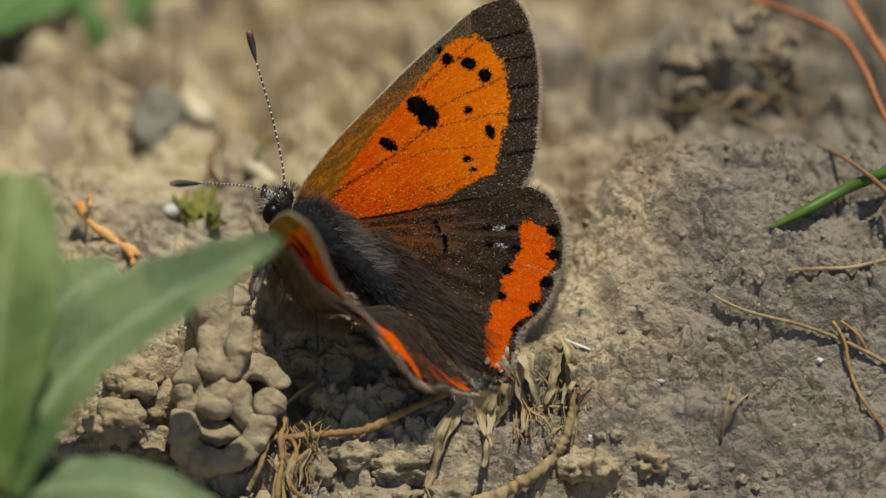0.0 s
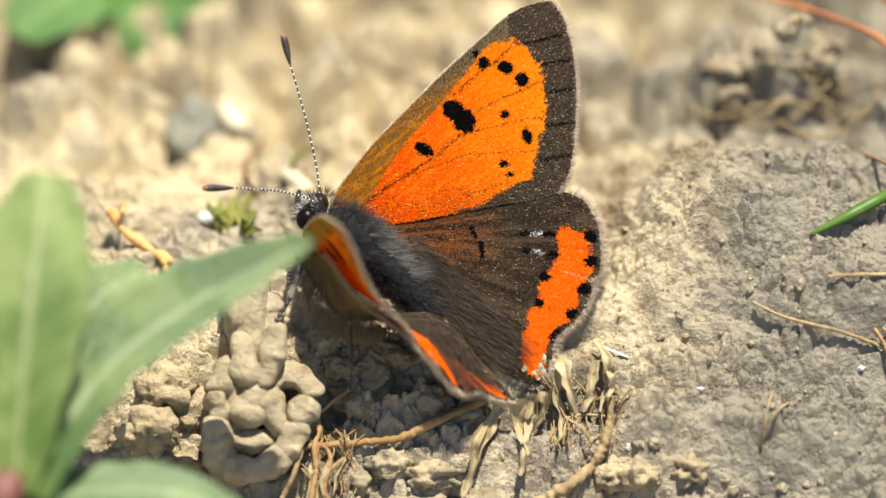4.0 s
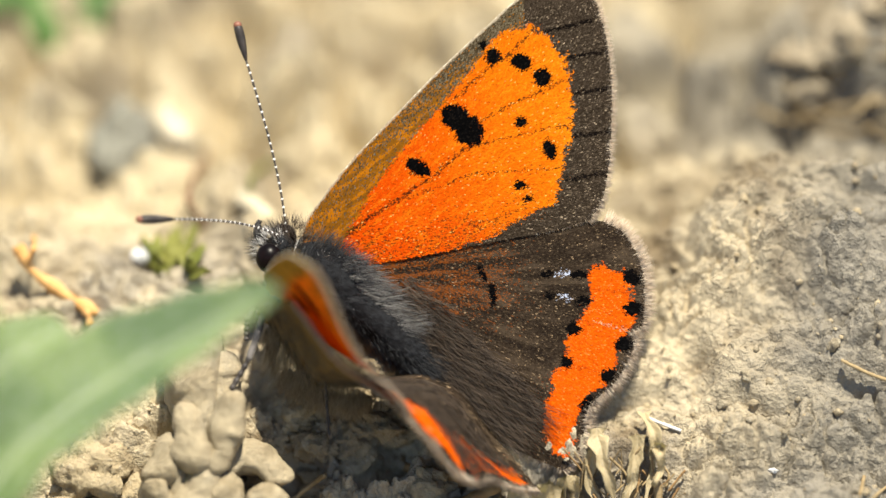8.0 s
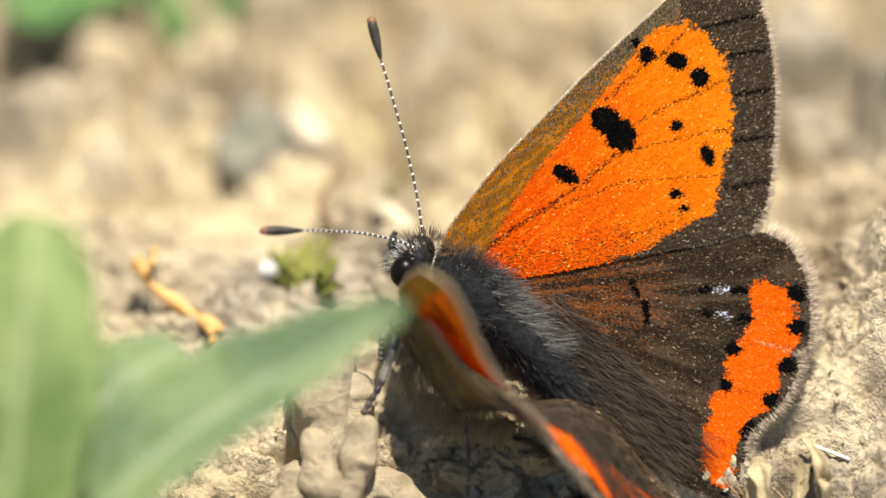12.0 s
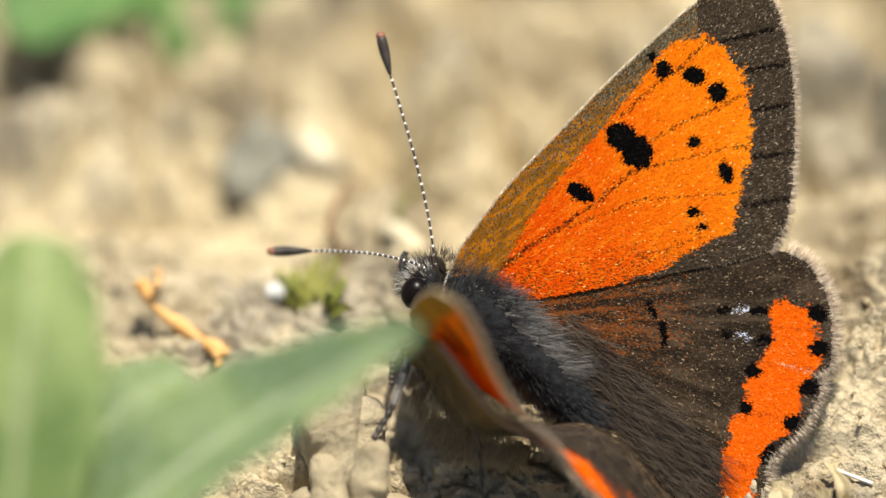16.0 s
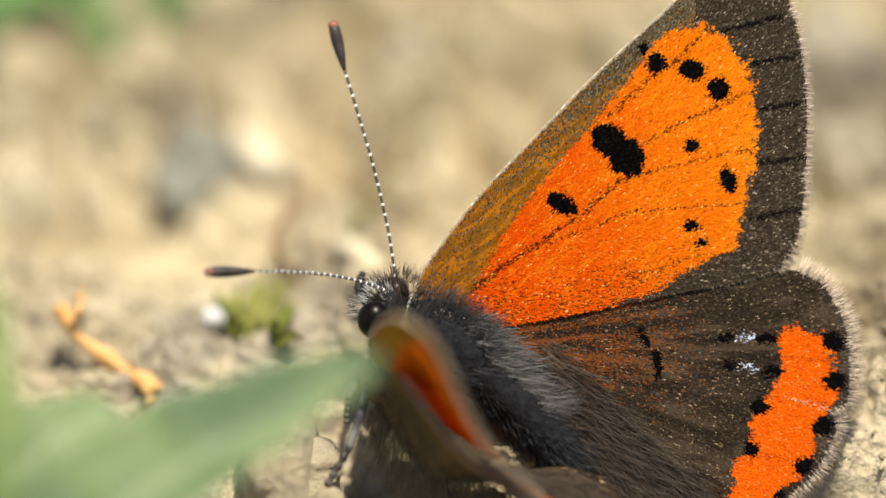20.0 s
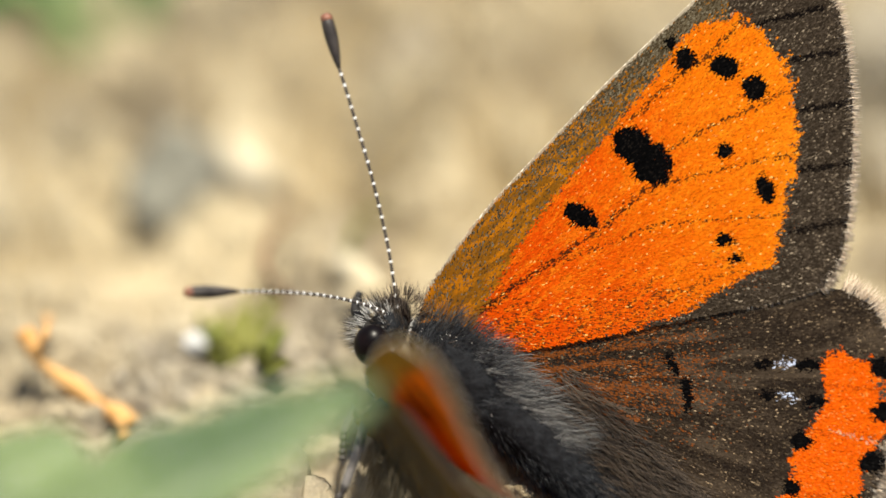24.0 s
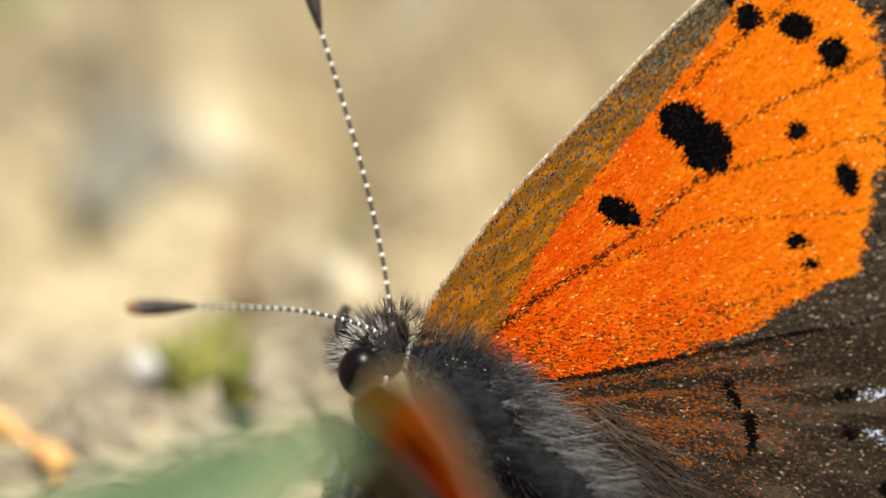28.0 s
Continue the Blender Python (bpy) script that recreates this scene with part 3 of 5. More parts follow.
def grid_mesh(name, verts, faces, mat):
    me = bpy.data.meshes.new(name)
    me.vertices.add(len(verts))
    me.vertices.foreach_set("co", verts.astype(np.float32).ravel())
    corners = faces.shape[1]
    me.loops.add(faces.size)
    me.loops.foreach_set("vertex_index", faces.astype(np.int32).ravel())
    me.polygons.add(len(faces))
    me.polygons.foreach_set("loop_start", np.arange(0, faces.size, corners, dtype=np.int32))
    me.polygons.foreach_set("use_smooth", np.ones(len(faces), dtype=bool))
    me.materials.append(mat)
    me.update(calc_edges=True)
    return me


def make_ground():
    xs, ys = np.meshgrid(GX, GY)
    verts = np.stack((xs, ys, GZ), -1).reshape(-1, 3) * MM
    w = len(GX)
    i, j = np.meshgrid(np.arange(w - 1), np.arange(len(GY) - 1))
    a = (j * w + i).ravel()
    faces = np.stack((a, a + 1, a + w + 1, a + w), -1)
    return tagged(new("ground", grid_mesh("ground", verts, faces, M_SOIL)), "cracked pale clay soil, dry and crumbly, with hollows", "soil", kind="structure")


ground = make_ground()
DEPTHS = np.arange(14.0, -60.0, -0.05)


def on_soil(x, y, lift=0.0):
    """The soil's point behind (x, y) of the wings' plane, in plane millimetres (x, y, z), lifted towards the viewer."""
    sunk = np.nonzero(5.0 + y * CA + DEPTHS * SA < soil_at(np.full_like(DEPTHS, x), y * SA - DEPTHS * CA))[0]
    return (x, y, float(DEPTHS[sunk[0]] if len(sunk) else -60.0) + lift)


# ---------------------------------------------------------------- butterfly
butterfly = thing("butterfly", "small copper butterfly, wings half open, resting on clay", "butterfly")
BACK, SIDE = Vector((0.71, -0.704)), Vector((0.704, 0.71))     # along the body to the tail, and across it
ROOT_FAR, ROOT_NEAR = Vector((-7.0, 2.45)), Vector((-8.2, 0.75))


def far_wing(x, y, lift):
    """The wing pair that is spread: almost flat."""
    d = Vector((x, y)) - ROOT_FAR
    p = d.dot(SIDE)
    bow = 0.25 * math.sin(min(max(p / 15.0, 0), 1) * math.pi)
    return at(x, y, bow + lift - 0.02 * (d.dot(BACK)))


def near_wing(x, y, lift, swept=0.0):
    """The other pair stands on edge; its hinder part turns open."""
    d = Vector((x, y)) - ROOT_FAR
    a, p = d.dot(BACK), d.dot(SIDE)
    a = a * 0.93 - swept * p + 0.25
    lean = radians(7.5 * (1 - smooth(0.0, 6.5, a)) - 22.0 * smooth(5.5, 12.0, a))
    hinge = -0.85 + 2.0 * smooth(2.0, 12.0, a)
    q = ROOT_NEAR + BACK * a + SIDE * (p * math.sin(lean) + hinge + lift)
    return at(q.x, q.y, 0.6 + 0.40 * p * math.cos(lean))


def near_hindwing(x, y, lift):
    """Drawn forward over the forewing's underside, its tail turned open."""
    d = Vector((x, y)) - ROOT_FAR
    p = d.dot(SIDE)
    a = d.dot(BACK) * 0.93 - 0.60 * p + 0.25
    a -= 1.1 * (1 - smooth(1.5, 7.0, a))
    s = min(max(p / 8.0, 0.0), 1.0)
    lean = radians(7.5 * (1 - smooth(0.0, 6.5, a)))
    top = -0.85 + 2.0 * smooth(2.0, 12.0, a) + 8.0 * math.sin(lean) - 0.55 * (1 - smooth(3.5, 7.5, a))
    q = ROOT_NEAR + BACK * a + SIDE * (top - (1 - s) ** (1 + 1.6 * smooth(3.2, 6.8, a)) * (1.45 - 2.75 * smooth(3.2, 6.8, a)) + lift)
    return at(q.x, q.y, 0.6 + 0.40 * p).lerp(near_wing(x, y, lift, 0.25), smooth(7.5, 11.0, a + 0.35 * p))


def gap(p, line):
    """Distance of p from a line of points."""
    best = 1e9
    for a, b in zip(line, line[1:]):
        d = b - a
        t = min(max((p - a).dot(d) / max(d.length_squared, 1e-9), 0), 1)
        best = min(best, (a + d * t - p).length)
    return best


def wing(name, root, costa, outer, inner, place, lift, upper, under, parent, label):
    """A thin two-sided wing: root, front edge, outer margin and hind edge in millimetres; place bends it into the world."""
    lines = [spline(pts, 8) for pts in (costa, outer, inner)]
    rim = lines[0] + lines[1][1:] + lines[2][1:-1]
    root = Vector(root)
    bm = bmesh.new()
    uvs = [bm.loops.layers.uv.new(k) for k in ("wing", "edge", "inner")]
    rows = 16
    data, sheets = {}, []
    for side in (0.035, -0.035):
        grid = []
        for j in range(rows + 1):
            r = 1 - (1 - j / rows) ** 1.25
            ring = []
            for k, o in enumerate(rim):
                q = root + (o - root) * (0.03 + 0.97 * r)
                fold = 0.05 * math.sin(9 * math.atan2(q.y - root.y, q.x - root.x)) * r
                v = bm.verts.new(place(q.x, q.y, lift + side * (1.2 - r) + fold))
                data[v] = (q, (gap(q, lines[0]), gap(q, lines[1])), (gap(q, lines[2]), k / len(rim)))
                ring.append(v)
            grid.append(ring)
        sheets.append(grid)
    n = len(rim)
    for s, grid in enumerate(sheets):
        for a, b in zip(grid, grid[1:]):
            for k in range(n - 1):
                f = (a[k], b[k], b[k + 1], a[k + 1])
                bm.faces.new(f if s == 0 else tuple(reversed(f))).material_index = s
    top, bottom = sheets
    for k in range(n - 1):
        bm.faces.new((top[-1][k], bottom[-1][k], bottom[-1][k + 1], top[-1][k + 1])).material_index = 1
    for f in bm.faces:
        for loop in f.loops:
            for layer, value in zip(uvs, data[loop.vert]):
                loop[layer].uv = value
    return part(name, bm, [upper, under], parent, label), lines


def fringe(rim, place, lift, root, length, count, parent, seed, mat, thick):
    """The pale hairs along the margin."""
    rng = random.Random(seed)
    bm = bmesh.new()
    root = Vector(root)
    for _ in range(count):
        t = rng.random() * (len(rim) - 1.001)
        i = int(t)
        p = rim[i].lerp(rim[i + 1], t - i)
        d = (rim[i + 1] - rim[i]).normalized()
        out = Vector((d.y, -d.x))
        if out.dot(p - root) < 0:
            out = -out
        size = length * rng.uniform(0.35, 1.2)
        q = p + (out + d * rng.uniform(-0.35, 0.35)) * size
        p = p - out * 0.12
        z = lift + rng.uniform(-0.05, 0.05)
        hair(bm, place(p.x, p.y, z), place(q.x, q.y, z + rng.uniform(-0.08, 0.08)), thick * MM, Vector((0, 0, 0)))
    part("fringe", bm, mat, parent, "pale buff hair fringe" if mat is M_FRINGE else "brown hairs at the fringe's base")


FORE_ROOT, HIND_ROOT = [(-7.03, 2.33), (-5.76, 1.61)]
FORE_COSTA = [(-7.76, 2.42), (-7.55, 3.33), (-6.82, 4.42), (-5.58, 5.97), (-3.73, 7.85), (-1.91, 9.67), (-0.21, 11.21), (1.3, 12.52), (2.64, 13.18), (3.79, 13.42)]
FORE_OUTER = [(3.79, 13.42), (4.35, 12.6), (4.78, 11.3), (5.02, 9.85), (5.08, 8.33), (5.02, 6.82), (4.88, 5.3), (4.6, 4.09), (4.1, 3.36)]
FORE_INNER = [(4.1, 3.36), (3.03, 3.0), (0.61, 2.58), (-1.82, 2.12), (-4.24, 1.73), (-5.91, 1.48)]
HIND_COSTA = [(-6.21, 2.12), (-3.03, 2.58), (0.0, 2.94), (3.03, 3.42), (4.75, 3.24)]
HIND_OUTER = [(4.75, 3.24), (5.5, 2.78), (6.02, 1.95), (6.28, 1.1), (6.34, 0.0), (6.22, -1.0), (5.75, -1.36), (5.9, -1.8), (5.55, -2.6), (5.05, -3.4), (4.3, -4.05), (3.85, -4.7), (3.78, -5.5), (3.35, -6.5), (2.95, -7.0)]
HIND_INNER = [(2.95, -7.0), (1.21, -6.21), (-1.21, -4.85), (-3.03, -3.48), (-4.55, -1.97), (-5.45, -0.45)]


def inside(x, y, ring):
    """Which of the points lie in a closed outline."""
    got = np.zeros(x.shape, dtype=bool)
    for (x0, y0), (x1, y1) in zip(ring, ring[1:] + ring[:1]):
        if y0 != y1:
            got ^= ((y0 > y) != (y1 > y)) & (x < (x1 - x0) * (y - y0) / (y1 - y0) + x0)
    return got


def away(x, y, line):
    """Distance of each point from a line."""
    best = np.full(x.shape, 1e9)
    for a, b in zip(line, line[1:]):
        dx, dy = b[0] - a[0], b[1] - a[1]
        t = np.clip(((x - a[0]) * dx + (y - a[1]) * dy) / max(dx * dx + dy * dy, 1e-9), 0, 1)
        best = np.minimum(best, np.hypot(a[0] + dx * t - x, a[1] + dy * t - y))
    return best


def spotted(x, y, spots):
    got = np.zeros(x.shape, dtype=bool)
    for u, v, a, b, turn in spots:
        c, d = math.cos(radians(turn)), math.sin(radians(turn))
        p, q = ((x - u) * c + (y - v) * d) / a, ((y - v) * c - (x - u) * d) / b
        got |= p * p + q * q + 0.5 * p * p * q * q < 1
    return got


FORE_ORANGE = [(-6.3, 2.2), (-5.04, 4.38), (-3.85, 6.02), (-2.18, 7.88), (-0.76, 9.5), (0.0, 10.6), (0.79, 11.3), (1.73, 11.45), (2.2, 10.9), (2.6, 10.8), (3.24, 10.05), (3.46, 8.52), (3.36, 6.87), (3.0, 5.47), (2.75, 4.1), (1.64, 3.61), (0.35, 2.85), (-1.54, 2.15), (-3.89, 1.5), (-6.0, 1.2)]
FORE_VEINS = [[(-6.1, 2.7), (-5.35, 3.27), (-4.22, 3.99), (-2.42, 5.14), (-1.06, 6.3)], [(-1.06, 6.3), (0.58, 6.72), (2.06, 7.06), (3.55, 7.32)], [(-0.3, 7.5), (1.35, 8.33), (2.39, 8.76), (3.59, 9.33)],
              [(-1.5, 8.3), (-0.11, 9.55), (0.79, 10.12), (1.6, 10.9), (2.4, 11.9)], [(-6.3, 2.4), (-5.41, 4.16), (-4.49, 5.33), (-2.98, 7.08), (-2.07, 8.1), (-1.0, 9.4)], [(-3.92, 4.13), (-0.64, 5.26), (2.48, 5.49), (3.3, 5.6)]]
FORE_RAYS = [[(3.2, 8.52), (4.95, 8.76)], [(3.4, 6.78), (5.1, 7.0)], [(3.1, 5.0), (4.8, 5.25)], [(2.31, 11.11), (4.3, 11.6)], [(3.2, 10.05), (4.8, 10.3)]]
HIND_BAND = [(4.2, 1.5), (3.96, 0.76), (4.19, 0.06), (3.71, -0.64), (3.11, -1.57), (3.22, -2.51), (2.39, -3.0), (2.5, -3.68), (2.1, -4.38), (2.13, -5.55), (2.75, -6.5), (3.3, -6.3), (3.45, -5.33), (3.55, -4.39), (4.03, -3.75), (4.73, -3.5), (5.15, -2.53), (5.3, -1.7), (5.95, -0.9), (5.83, 0.51), (5.25, 1.3)]
HIND_VEINS = [[(-4.85, 1.3), (-1.82, 1.61), (1.52, 1.91), (4.85, 2.27)], [(-3.94, 0.45), (-0.61, -0.15), (3.03, -0.76), (6.1, -1.2)], [(-3.79, 0.0), (-0.61, -1.06), (3.03, -2.58), (5.4, -3.18)], [(-3.79, -0.45), (-1.21, -1.97), (1.82, -3.94), (4.0, -5.3)], [(-4.2, 0.9), (-0.6, 0.75), (2.4, 0.6), (6.2, 0.3)]]
FORE_MARKS = [(-2.97, 5.56, 0.56, 0.33, -32.0), (-1.40, 7.60, 0.66, 0.56, -38.0), (-0.84, 7.06, 0.68, 0.62, -50.0), (0.21, 10.12, 0.34, 0.36, 0.0), (1.35, 9.87, 0.47, 0.36, -15.0), (2.22, 9.24, 0.40, 0.42, -20.0), (1.3, 7.39, 0.26, 0.23, 0.0), (2.48, 6.27, 0.44, 0.30, -65.0), (1.24, 4.78, 0.28, 0.2, 5.0), (1.56, 4.24, 0.25, 0.15, 15.0), (-0.22, 10.62, 0.22, 0.2, 40.0)]
HIND_MARKS = [(-0.38, 1.16, 0.38, 0.15, -60.0), (0.03, 0.28, 0.55, 0.16, -85.0), (2.30, 1.14, 0.34, 0.12, 0.0), (3.66, 1.08, 0.42, 0.18, 0.0), (2.40, 0.22, 0.30, 0.13, 0.0), (3.80, 0.0, 0.36, 0.22, 0.0), (5.84, 0.95, 0.42, 0.30, -30.0), (5.86, -0.34, 0.42, 0.32, -10.0), (5.52, -1.80, 0.42, 0.34, 10.0), (4.80, -3.08, 0.36, 0.28, 30.0), (3.9, -4.3, 0.42, 0.26, 60.0), (3.36, -1.13, 0.36, 0.26, 0.0), (3.08, -2.5, 0.28, 0.26, 0.0)]


def tint(c, mask, colour, share=None):
    """Lays a colour over the scales of a mask, or in part."""
    k = mask.astype(float) if share is None else mask * share
    return c + (np.array(colour) - c) * np.clip(k, 0, 1)[:, None]


def fore_colour(x, y, e, rng):
    """The upper forewing's scales, one by one."""
    pick, other = rng.random(len(x)), rng.random(len(x))
    soft = layers(x * 0.45, y * 0.45, 3, 0.6, 7)
    along = layers((x * 0.77 + y * 0.64) * 0.9, (y * 0.77 - x * 0.64) * 5.0, 3, 0.6, 19)
    rag = 0.24 * layers(x * 3.4, y * 3.4, 2, 0.6, 29) + 0.22 * layers(x * 1.2, y * 1.2, 2, 0.5, 37)
    jx, jy = x + rng.normal(0, 0.05, len(x)), y + rng.normal(0, 0.05, len(x))
    c = np.tile((0.66, 0.074, 0.0008), (len(x), 1))
    c = tint(c, ease(-4.5, 3.2, x + 0.25 * y + 2.2 * soft - 1.0), (0.74, 0.172, 0.002))
    c = tint(c, ease(2.2, 3.4, x + soft), (0.80, 0.26, 0.006), 0.5)
    c = tint(c, (pick < 0.14) * 0.55 + 0.5 * ease(0.05, 0.32, along), (0.88, 0.30, 0.010), 0.5)
    c = tint(c, pick > 0.86, (0.50, 0.055, 0.001), 0.5)
    # a few pale yellow scales: the wing's glitter, coloured in
    c = tint(c, other > 0.985, (0.95, 0.62, 0.16), 0.6)
    dusk = ease(1.9, 0.2, e[2] + 1.1 * soft) * 0.42 + ease(3.2, 1.0, np.hypot(x - FORE_ROOT[0], y - FORE_ROOT[1])) * 0.45
    c = tint(c, other < dusk * (0.3 + 0.8 * (along + 0.3)), (0.055, 0.020, 0.005), 0.85)
    line = np.full(x.shape, 9.0)
    for k, v in enumerate(FORE_VEINS):
        line = np.minimum(line, away(jx, jy, v) / (1.0, 0.55, 0.55, 0.8, 0.9, 0.35)[k])
    c = tint(c, (line < 0.062) & (other < 0.80), (0.022, 0.010, 0.004), 0.9)
    brown = np.where((pick < 0.55)[:, None], (0.030, 0.021, 0.013), (0.058, 0.042, 0.028))
    brown = np.where((other > 0.88)[:, None], (0.14, 0.105, 0.07), brown)
    brown = np.where((other > 0.98)[:, None], (0.36, 0.28, 0.19), brown)
    rays = np.full(x.shape, 9.0)
    for v in FORE_RAYS:
        rays = np.minimum(rays, away(jx, jy, v))
    brown = np.where((rays < 0.07)[:, None], (0.006, 0.004, 0.003), brown)
    hem = ~inside(jx + rag, jy + rag, FORE_ORANGE)
    cost = hem & (e[0] < 2.0 + 0.2 * ease(0, -6, x)) & (x < 1.5)
    c = np.where((hem & ~cost)[:, None], brown, c)
    olive = np.tile((0.25, 0.096, 0.007), (len(x), 1))
    olive = tint(olive, ease(-0.10, 0.30, along), (0.46, 0.155, 0.005))
    grey = np.where((pick < 0.5)[:, None], (0.060, 0.042, 0.020), (0.115, 0.088, 0.050))
    grey = np.where((other > 0.84)[:, None], (0.19, 0.16, 0.105), grey)
    olive = np.where((rng.random(len(x)) < np.clip(ease(-5.5, 0.5, x) * 0.75 + 0.30 * (e[0] < 0.6) + 0.25 * along, 0.15, 0.97))[:, None], grey, olive)
    olive = tint(olive, e[0] < 0.07, (0.50, 0.42, 0.30), 0.75)
    c = np.where(cost[:, None], olive, c)
    black = np.where((pick < 0.9)[:, None], (0.0016, 0.0013, 0.0012), (0.012, 0.009, 0.007))
    return np.where(spotted(jx + 0.18 * rag, jy + 0.18 * rag, FORE_MARKS)[:, None], black, c)


def hind_colour(x, y, e, rng):
    """The upper hindwing's scales."""
    pick, other = rng.random(len(x)), rng.random(len(x))
    turn = np.arctan2(y - 1.0, x + 7.0)
    streak = layers(turn * 16.0, np.hypot(x + 7.0, y - 1.0) * 0.35, 3, 0.6, 43)
    rag = 0.22 * layers(x * 3.4, y * 3.4, 2, 0.6, 49) + 0.14 * layers(x * 1.4, y * 1.4, 2, 0.5, 57)
    jx, jy = x + rng.normal(0, 0.05, len(x)), y + rng.normal(0, 0.05, len(x))
    c = np.where((pick < 0.6)[:, None], (0.030, 0.020, 0.0125), (0.052, 0.036, 0.023))
    c = tint(c, ease(0.02, 0.35, streak), (0.082, 0.058, 0.037), 0.7)
    c = tint(c, ease(-0.05, -0.32, streak), (0.010, 0.007, 0.005), 0.35)
    c = np.where((other > 0.91)[:, None], (0.12, 0.083, 0.048), c)
    c = np.where((other > 0.985)[:, None], (0.34, 0.24, 0.14), c)
    flush = ease(2.4, -3.0, x) * ease(-1.8, 0.8, y)
    c = tint(c, rng.random(len(x)) < flush * (0.55 + streak), (0.27, 0.068, 0.006), 0.65)
    line = np.full(x.shape, 9.0)
    for v in HIND_VEINS:
        line = np.minimum(line, away(jx, jy, v))
    c = tint(c, line < 0.05, (0.008, 0.005, 0.004), 0.4)
    hot = np.tile((0.72, 0.100, 0.001), (len(x), 1))
    hot = tint(hot, pick < 0.30, (0.78, 0.145, 0.003), 0.8)
    hot = tint(hot, other > 0.95, (0.75, 0.30, 0.06), 0.7)
    hot = tint(hot, (line < 0.05) & (other < 0.6), (0.30, 0.030, 0.002), 0.6)
    c = np.where(inside(jx + rag, jy + rag, HIND_BAND)[:, None], hot, c)
    c = tint(c, (away(jx, jy, [(4.3, -0.86), (5.23, -1.13), (6.28, -1.42)]) < 0.035) & (other < 0.6), (0.62, 0.45, 0.28), 0.7)
    dark = spotted(jx + 0.3 * rag, jy + 0.3 * rag, HIND_MARKS)
    c = np.where(dark[:, None], (0.0022, 0.0017, 0.0016), c)
    glint = (spotted(jx, jy, [(2.93, 1.14, 0.36, 0.12, 0.0), (3.05, 0.17, 0.34, 0.12, -15.0)])) & (other < 0.55)
    return np.where(glint[:, None], (0.55, 0.60, 0.74), c)


def scales(name, rim, lines, root, place, side, colours, spacing, parent, label, seed):
    """The wing's dust of overlapping scales, each a small tilted shingle of its own colour; one mesh."""
    rng = np.random.default_rng(seed)
    ring = [(p.x, p.y) for p in rim] + [tuple(root)]
    lo, hi = np.min(ring, axis=0), np.max(ring, axis=0)
    x, y = np.meshgrid(np.arange(lo[0], hi[0], spacing), np.arange(lo[1], hi[1], spacing))
    x = (x + rng.uniform(-0.5, 0.5, x.shape) * spacing).ravel()
    y = (y + rng.uniform(-0.5, 0.5, y.shape) * spacing).ravel()
    keep = inside(x, y, ring)
    x, y = x[keep], y[keep]
    e = [away(x, y, [(p.x, p.y) for p in line]) for line in lines]
    colour = colours(x, y, e, rng)
    size = spacing * 3.0 * rng.uniform(0.75, 1.35, len(x))
    wide = spacing * 0.62 * rng.uniform(0.7, 1.2, len(x))
    turn = np.arctan2(y - root[1], x - root[0]) + rng.normal(0, 0.16, len(x))
    # each wing's bow is gentle: one small frame for each scale
    lift = (0.05 + rng.uniform(0, 0.010, len(x))) * side
    rise = (0.014 + np.abs(rng.normal(0, 0.006, len(x)))) * side
    roll = rng.normal(0, 0.004, len(x))
    verts = np.empty((len(x), 5, 3))
    for k in range(len(x)):
        dx, dy = math.cos(turn[k]), math.sin(turn[k])
        rootp = place(x[k], y[k], lift[k])
        tip = place(x[k] + dx * size[k], y[k] + dy * size[k], lift[k] + rise[k]) - rootp
        flank = place(x[k] - dy * wide[k], y[k] + dx * wide[k], lift[k] + roll[k]) - rootp
        mid = rootp + tip * 0.8
        verts[k] = rootp - flank * 0.35, rootp + flank * 0.35, mid + flank, rootp + tip, mid - flank
    faces = np.arange(len(x) * 5).reshape(-1, 5)
    if side > 0:
        faces = faces[:, ::-1]
    me = grid_mesh(name, verts.reshape(-1, 3), faces, M_SCALE)
    me.polygons.foreach_set("use_smooth", np.zeros(len(faces), dtype=bool))
    layer = me.color_attributes.new("scale_colour", "FLOAT_COLOR", "POINT")
    layer.data.foreach_set("color", np.repeat(np.column_stack((colour, np.ones(len(x)))), 5, axis=0).astype(np.float32).ravel())
    ob = new(name, me)
    ob.parent = parent
    return tagged(ob, label, kind="stuff")


def scale_material():
    n = Nodes("wing_scale")
    own = n.add("VertexColor")
    own.layer_name = "scale_colour"
    spread = n.math("MULTIPLY_ADD", n.add("NewGeometry").outputs["Random Per Island"], 0.16, 0.92)
    c = n.mix(1.0, own.outputs[0], spread, "MULTIPLY")
    return n.end(c, 0.55, 0.04, 0.22, c)


M_SCALE = scale_material()


